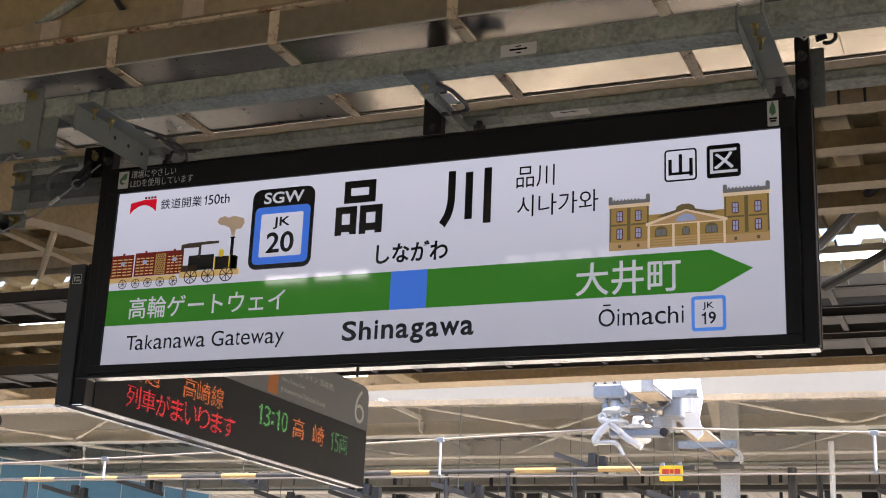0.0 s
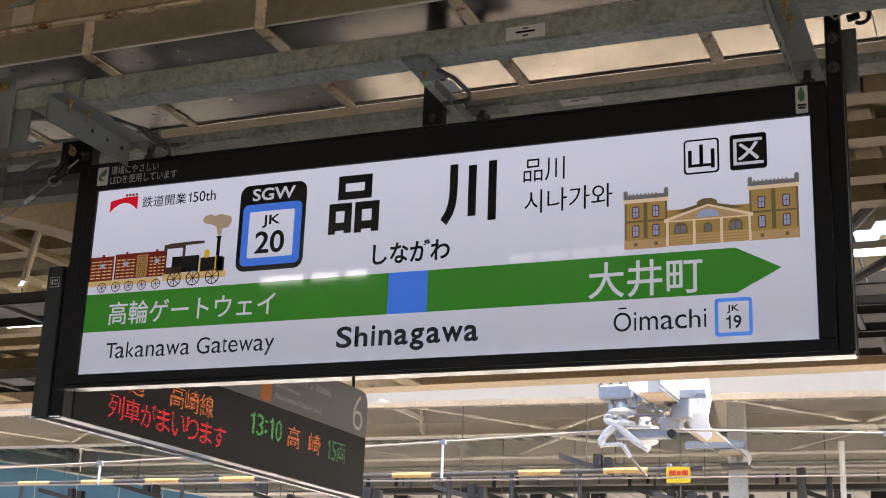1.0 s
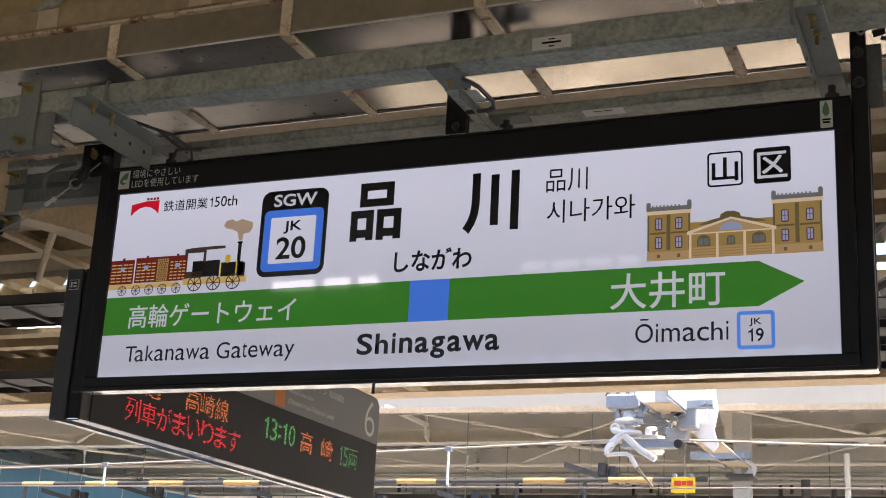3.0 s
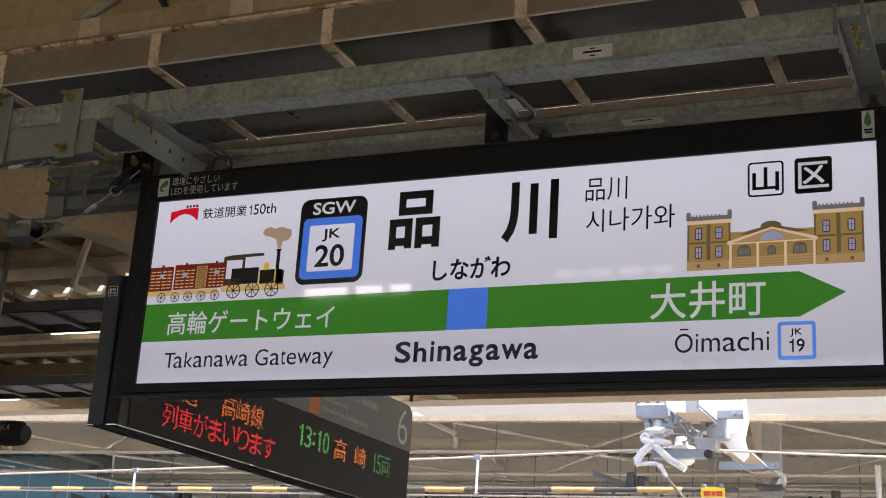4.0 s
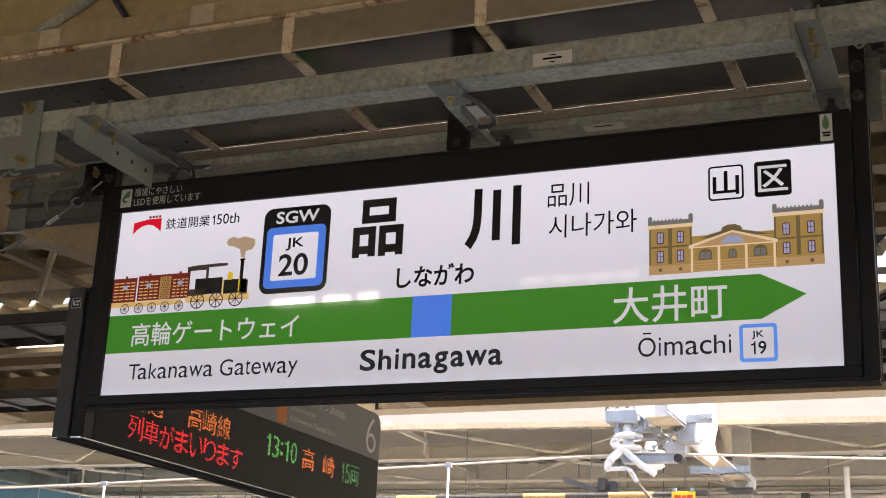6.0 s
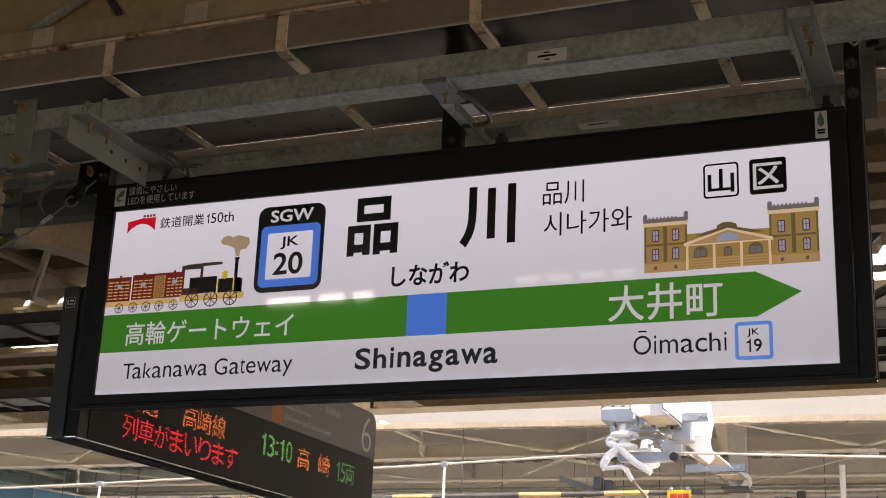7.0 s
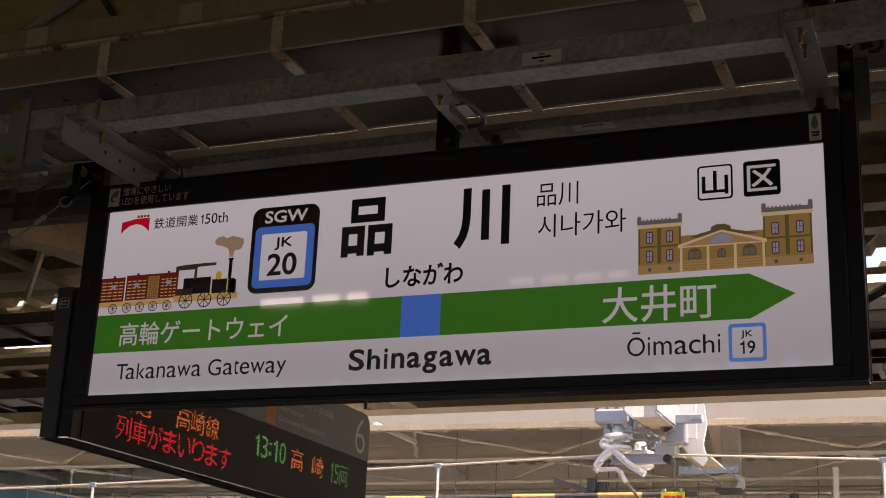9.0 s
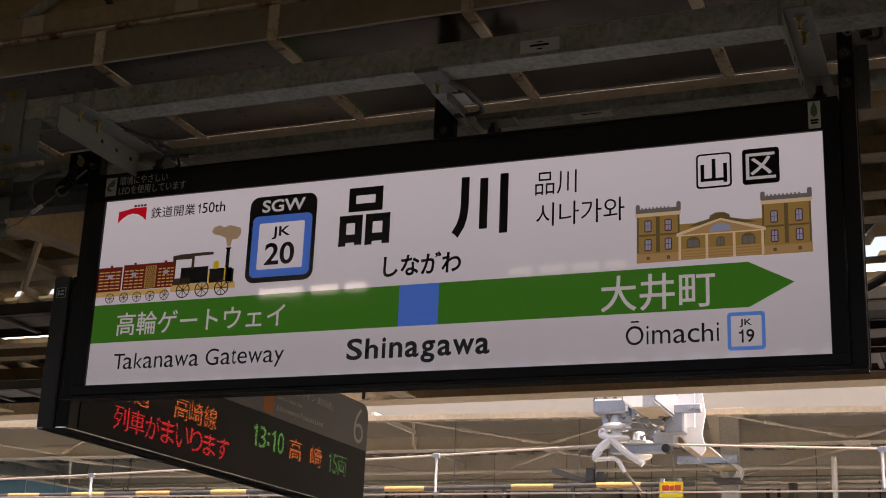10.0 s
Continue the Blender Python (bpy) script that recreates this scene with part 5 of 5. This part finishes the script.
# ---- canopy of the next platform ----
def column(x, y, coiled=False):
    ob = thing("column", (x, y, 0), "pale square steel column of the next platform", "column", "far columns")
    part("shaft", B((x - 0.115, x + 0.115, y - 0.07, y + 0.07, 0.0, 4.96)), M_COLUMN, ob, "", 0.01)
    part("cap_plate", B((x - 0.18, x + 0.20, y - 0.14, y + 0.14, 4.965, 4.98)), M_PALE, ob)
    bm = bmesh.new()
    slab(bm, [(x - 0.30, 4.96), (x - 0.075, 4.96), (x - 0.075, 4.50), (x - 0.20, 4.55), (x - 0.24, 4.7)], 0.02, lambda u, v, w: (u, y - 0.05 + w, v))
    part("gusset", bm, M_PALE, ob)
    if not coiled:
        return
    coil = part("coil_tray", B((x - 0.14, x + 0.20, y - 0.42, y - 0.072, 4.005, 4.02), (x - 0.14, x + 0.20, y - 0.42, y - 0.41, 4.02, 4.045)), M_TRAY, ob)
    for k in range(5):
        bm = bmesh.new()
        hose(bm, arc_points((x + 0.045 + 0.012 * k, y - 0.36 + 0.05 * k, 4.135), 0.10, 0, 6.283, 16, (1, 0, 0), (0, 0, 1)), 0.013, 6)
        part("coil_turn", bm, M_PORCELAIN, coil, "white coil turn")


M_COLUMN = mat("grey_column_paint", (0.48, 0.48, 0.46), 0.5, vary=0.25, big=2, fine=30, bump=0.1)
for x, y in ((-19.5, 17.0), (-14.5, 17.0), (-1.37, 13.6), (9.9, 13.6)):
    column(x, y, x == -1.37)
for x, y, r in ((-0.72, 14.6, 0.06), (-0.45, 15.4, 0.035)):
    bm = bmesh.new()
    rod(bm, (x, y, 0), (x, y, 4.16), r, 14)
    single("drain_pipe", bm, M_TRAY, "grey drain pipe beside the far column", "pipe", "drain pipes")
bm = bmesh.new()
rod(bm, (-0.05, 13.3, 0), (-0.05, 13.3, 4.30), 0.035, 8)
single("pole", bm, M_PALE, "thin pale pole on the next platform", "pole")


def knee(x, y0, y1, z):
    ob = thing("knee_strut", (x, y1, z), "pale strut with a stiffener plate under the far canopy", "bracket", "knee struts", "structure")
    part("strut", B((x, x + 0.05, y0, y1 - 0.1, z - 0.03, z + 0.03)), M_PALE, ob)
    bm = bmesh.new()
    slab(bm, [(y1 - 0.13, z - 0.17), (y1 + 0.02, z - 0.22), (y1 + 0.02, z + 0.14), (y1 - 0.13, z + 0.14)], 0.03, lambda u, v, w: (x + w, u, v))
    part("stiffener", bm, M_PALE, ob)


for i in range(-5, 5):
    if i not in (0, 1):
        knee(-1.93 + 4.05 * i, 12.55, 14.1, 4.86)
    knee(-6.33 + 4.05 * i, 14.4, 17.1, 4.86)


def brace(p, q):
    bm = bmesh.new()
    rod(bm, p, q, 0.014, 8)
    a, b = Vector(p), Vector(q)
    rod(bm, a.lerp(b, 0.02), a.lerp(b, 0.16), 0.026, 8)
    rod(bm, a.lerp(b, 0.45), a.lerp(b, 0.52), 0.024, 8)
    single("brace_rod", bm, M_PALE, "pale tie rod with turnbuckle under the far canopy", "brace", "tie rods", "structure")


for i in range(-4, 3):
    hub = 0.15 + 4.08 * (i - 1)
    brace((hub, 14.05, 4.66), (hub - 2.0, 12.55, 4.84))
    brace((hub, 14.05, 4.66), (hub + 2.0, 12.55, 4.84))
    brace((hub, 14.3, 4.60), (hub - 2.0, 17.0, 4.60))
    brace((hub, 14.3, 4.60), (hub + 2.0, 17.0, 4.60))
    single("brace_plate", B((hub - 0.16, hub + 0.16, 13.95, 14.4, 4.605, 4.618)), M_PALE, "pale gusset plate where tie rods meet", "plate", "brace plates", "structure")
# splice plates with bolts on the second beam
for x in (-15.4, -8.6, -2.92, -0.865, 2.4):
    ob = thing("splice_plate", (x, 17.18, 4.6), "pale bolted splice plate on the roof beam", "plate", "splice plates", "structure")
    part("plate", B((x - 0.16, x + 0.16, 17.175, 17.19, 4.62, 4.98)), M_PALE, ob)
    for bx in (-0.08, 0.08):
        for bz in (4.68, 4.80, 4.92):
            bm = bmesh.new()
            rod(bm, (x + bx, 17.175, bz), (x + bx, 17.145, bz), 0.026, 6)
            part("bolt", bm, M_PALE, ob)
    part("flange_plate", B((x - 0.35, x + 0.35, 17.05, 17.33, 4.512, 4.526)), M_PALE, ob)


def bracket_arm(x, y, z, length, drop):
    ob = thing("bracket_arm", (x, y, z), "grey steel bracket arm hung under the far canopy", "bracket", "bracket arms")
    bm = bmesh.new()
    slab(bm, [(0, 0), (length, -drop), (length, -drop - 0.07), (0, -0.07)], 0.07, lambda u, v, w: (x + u * 0.75, y + u * 0.65 + w, z + v))
    part("bar", bm, M_DARKSTEEL, ob)
    for f in (0.72, 0.92):
        px, py, pz = x + length * f * 0.75, y + length * f * 0.65, z - drop * f
        part("clamp", B((px - 0.05, px + 0.05, py - 0.05, py + 0.07, pz - 0.02, pz + 0.14)), M_DARKSTEEL, ob, "", 0.01)
    bm = bmesh.new()
    mx, my = x + length * 0.375, y + length * 0.325 + 0.03
    roof = 5.04 if y > 14 else 4.71 + 0.185 * (my - 12.32) - 0.010 * (mx + 2.8)
    rod(bm, (mx, my, z - drop * 0.5 - 0.05), (mx, my, roof), 0.007, 6)
    part("hanger_rod", bm, M_GALV_DARK, ob)


for x, y, z in ((-3.40, 12.45, 4.10), (-5.1, 12.45, 3.74), (-6.6, 12.45, 3.72), (-8.4, 12.45, 3.9), (-11.6, 14.6, 4.1), (-13.0, 14.5, 4.0), (-2.2, 12.45, 3.62), (1.0, 14.6, 3.9), (2.3, 14.6, 4.0)):
    bracket_arm(x, y, z, 0.75, 0.16)
# long conduits along the next platform
for y, z, r, m in ((15.2, 4.46, 0.03, M_PALE), (15.9, 4.42, 0.025, M_GALV), (16.4, 4.36, 0.035, M_PALE), (18.4, 4.42, 0.03, M_PALE), (19.2, 4.5, 0.04, M_GALV_DARK)):
    ob = thing("conduit", (0, y, z), "long conduit hung on rods under the far canopy", "conduit", "far conduits")
    bm = bmesh.new()
    rod(bm, (X0, y, z), (X1, y, z), r, 8)
    part("pipe", bm, m, ob)
    for k in range(10):
        bm = bmesh.new()
        rod(bm, (-30 + 4.4 * k, y, z), (-30 + 4.4 * k, y, 5.03), 0.008, 6)
        part("hanger_rod", bm, M_GALV_DARK, ob)
        part("clip", B((-30.03 + 4.4 * k, -29.97 + 4.4 * k, y - r - 0.01, y + r + 0.01, z - r - 0.008, z + r + 0.008)), M_GALV, ob)
# vertical hangers
random.seed(4)
for x, y, z0 in ((-6.90, 17.15, 3.7), (-6.74, 17.15, 3.7), (-3.3, 17.15, 3.9), (-10.2, 17.15, 3.8), (-13.0, 17.15, 3.8), (0.2, 17.15, 3.8), (0.45, 17.15, 3.8), (1.4, 17.15, 3.9)):
    bm = bmesh.new()
    rod(bm, (x, y, z0), (x, y, 4.54), 0.011, 6)
    single("hanger_rod", bm, M_DARKSTEEL, "thin dark hanger rod under the far canopy", "rod", "hanger rods")
# cable ducts, hung lamps and signal boxes deeper under the far canopy
for y, z0, z1 in ((17.7, 4.24, 4.33), (18.9, 4.02, 4.13), (21.0, 4.30, 4.42)):
    ob = thing("cable_duct", (0, y, z0), "dark grey cable duct hung under the far canopy", "cable duct", "far cable ducts")
    part("duct", B((-9.0, X1, y, y + 0.25, z0, z1)), M_TRAY, ob)
    part("lip", B((-9.0, X1, y - 0.02, y - 0.001, z0 - 0.012, z0 + 0.012)), M_GALV_DARK, ob)
    for k in range(8):
        x = -8.6 + 2.35 * k
        part("hanger_strap", B((x, x + 0.05, y + 0.10, y + 0.15, z1 + 0.001, 5.03)), M_DARKSTEEL, ob)
for x, y, z in ((-9.4, 15.3, 4.0), (-7.9, 15.0, 3.96), (-5.6, 15.3, 4.02), (-4.4, 15.1, 3.98), (-3.2, 15.4, 4.05), (-2.5, 15.2, 3.97), (-0.9, 15.8, 4.05), (0.3, 15.4, 4.0), (1.1, 15.6, 4.02)):
    bracket_arm(x, y, z, 0.85, 0.20)
for i, x in enumerate((-11.0, -8.8, -6.2, -4.9, -3.7, -2.4, -0.15, 0.75, 1.6)):
    y, z = 19.6 + 0.25 * (i % 3), 4.16 + 0.05 * (i % 4)
    ob = thing("signal_box", (x, y, z), "small dark grey equipment box hung under the far canopy", "equipment box", "equipment boxes")
    part("box", B((x - 0.13, x + 0.13, y - 0.08, y + 0.08, z, z + 0.22)), M_DARKSTEEL, ob, "", 0.01)
    part("lid", B((x - 0.14, x + 0.14, y - 0.09, y + 0.09, z + 0.222, z + 0.24)), M_TRAY, ob)
    bm = bmesh.new()
    rod(bm, (x, y, z + 0.24), (x, y, 5.03), 0.014, 6)
    part("hanger_pipe", bm, M_GALV_DARK, ob)
# blue clad enclosure on the next platform
bw = thing("blue_enclosure", (-15, 15.6, 0.0), "blue clad stair enclosure with pale panel joints on the next platform", "enclosure")


def enclosure_top(x):
    return min(4.61 - 0.15 * (x + 14.82), 4.93)


for i in range(11):
    x = -20.1 + i * 0.88
    for name, x0, x1, y, base, over, m, label in (("panel", x, x + 0.868, 15.60, 0.0, 0.0, M_BLUEWALL, ""), ("joint", x + 0.870, x + 0.878, 15.592, 0.0, 0.0, M_LABEL, "pale joint strip"), ("top_rail", x, x + 0.868, 15.585, None, 0.03, M_LABEL, "pale top rail")):
        za, zb = enclosure_top(x0), enclosure_top(x1)
        lo = (za + 0.001, zb + 0.001) if base is None else (base, base)
        bm = bmesh.new()
        slab(bm, [(x0, lo[0]), (x1, lo[1]), (x1, zb + over), (x0, za + over)], 0.06, lambda u, v, w: (u, y + w, v))
        part(name, bm, m, bw, label)
# ---- train that rolls past below ----
def commuter_train(yc, cars, label, roof, rise=0.0):
    tr = thing("commuter_train", (0, yc, Z_TRACK + 0.18), label, "train", "trains")
    for i in range(cars):
        x1 = -20.0 * i
        x0 = x1 - 19.96
        car = part("car_body", B((x0, x1, yc - 1.4, yc + 1.4, Z_TRACK + 1.0, Z_TRACK + 3.35 + rise)), M_TRAINBODY, tr, "", 0.06)
        part("car_roof", B((x0 + 0.05, x1 - 0.05, yc - 1.25, yc + 1.25, Z_TRACK + 3.35 + rise, Z_TRACK + 3.62 + rise)), roof, car, "", 0.08)
        part("underframe", B((x0 + 1, x1 - 1, yc - 1.1, yc + 1.1, Z_TRACK + 0.18, Z_TRACK + 1.0)), M_DARKSTEEL, car)
        for y in (yc - 1.406, yc + 1.402):
            part("window_band", B((x0 + 0.6, x1 - 0.6, y, y + 0.004, Z_TRACK + 1.95, Z_TRACK + 2.8)), M_TRAINGLASS, car)
            part("colour_band", B((x0 + 0.06, x1 - 0.06, y, y + 0.004, Z_TRACK + 1.65, Z_TRACK + 1.8)), M_TRAINBAND, car)
    return tr


TRAIN = commuter_train(9.1, 11, "dark steel commuter train with a dull band on the next track", M_TRAINROOF)
ARRIVING = commuter_train(-9.75, 8, "dark steel commuter train with a dull band arriving behind", M_TRAINROOF_DARK, 0.45)
for y in (8.566, 9.634, -10.284, -9.216):
    single("rail", B((X0, X1, y - 0.032, y + 0.032, Z_TRACK, Z_TRACK + 0.15)), M_RAIL, "steel rail with a worn top", "rail", "rails", "structure")


def motions():
    rows = []
    for t in (0, 1, 2, 3, 4, 5, 6, 7, 8, 9, 10):
        rows.append((t, pose(-8 + 30 * (t - 3.48), 9.1, Z_TRACK + 0.18)))
    walk(TRAIN, rows)
    rows = []
    for t, x in ((0, -125), (1, -107), (2, -89), (3, -71), (4, -53), (5, -35), (6, -17), (7, 1), (8, 18), (9, 32), (10, 42)):
        rows.append((t, pose(x, -9.75, Z_TRACK + 0.18)))
    walk(ARRIVING, rows)


motions()
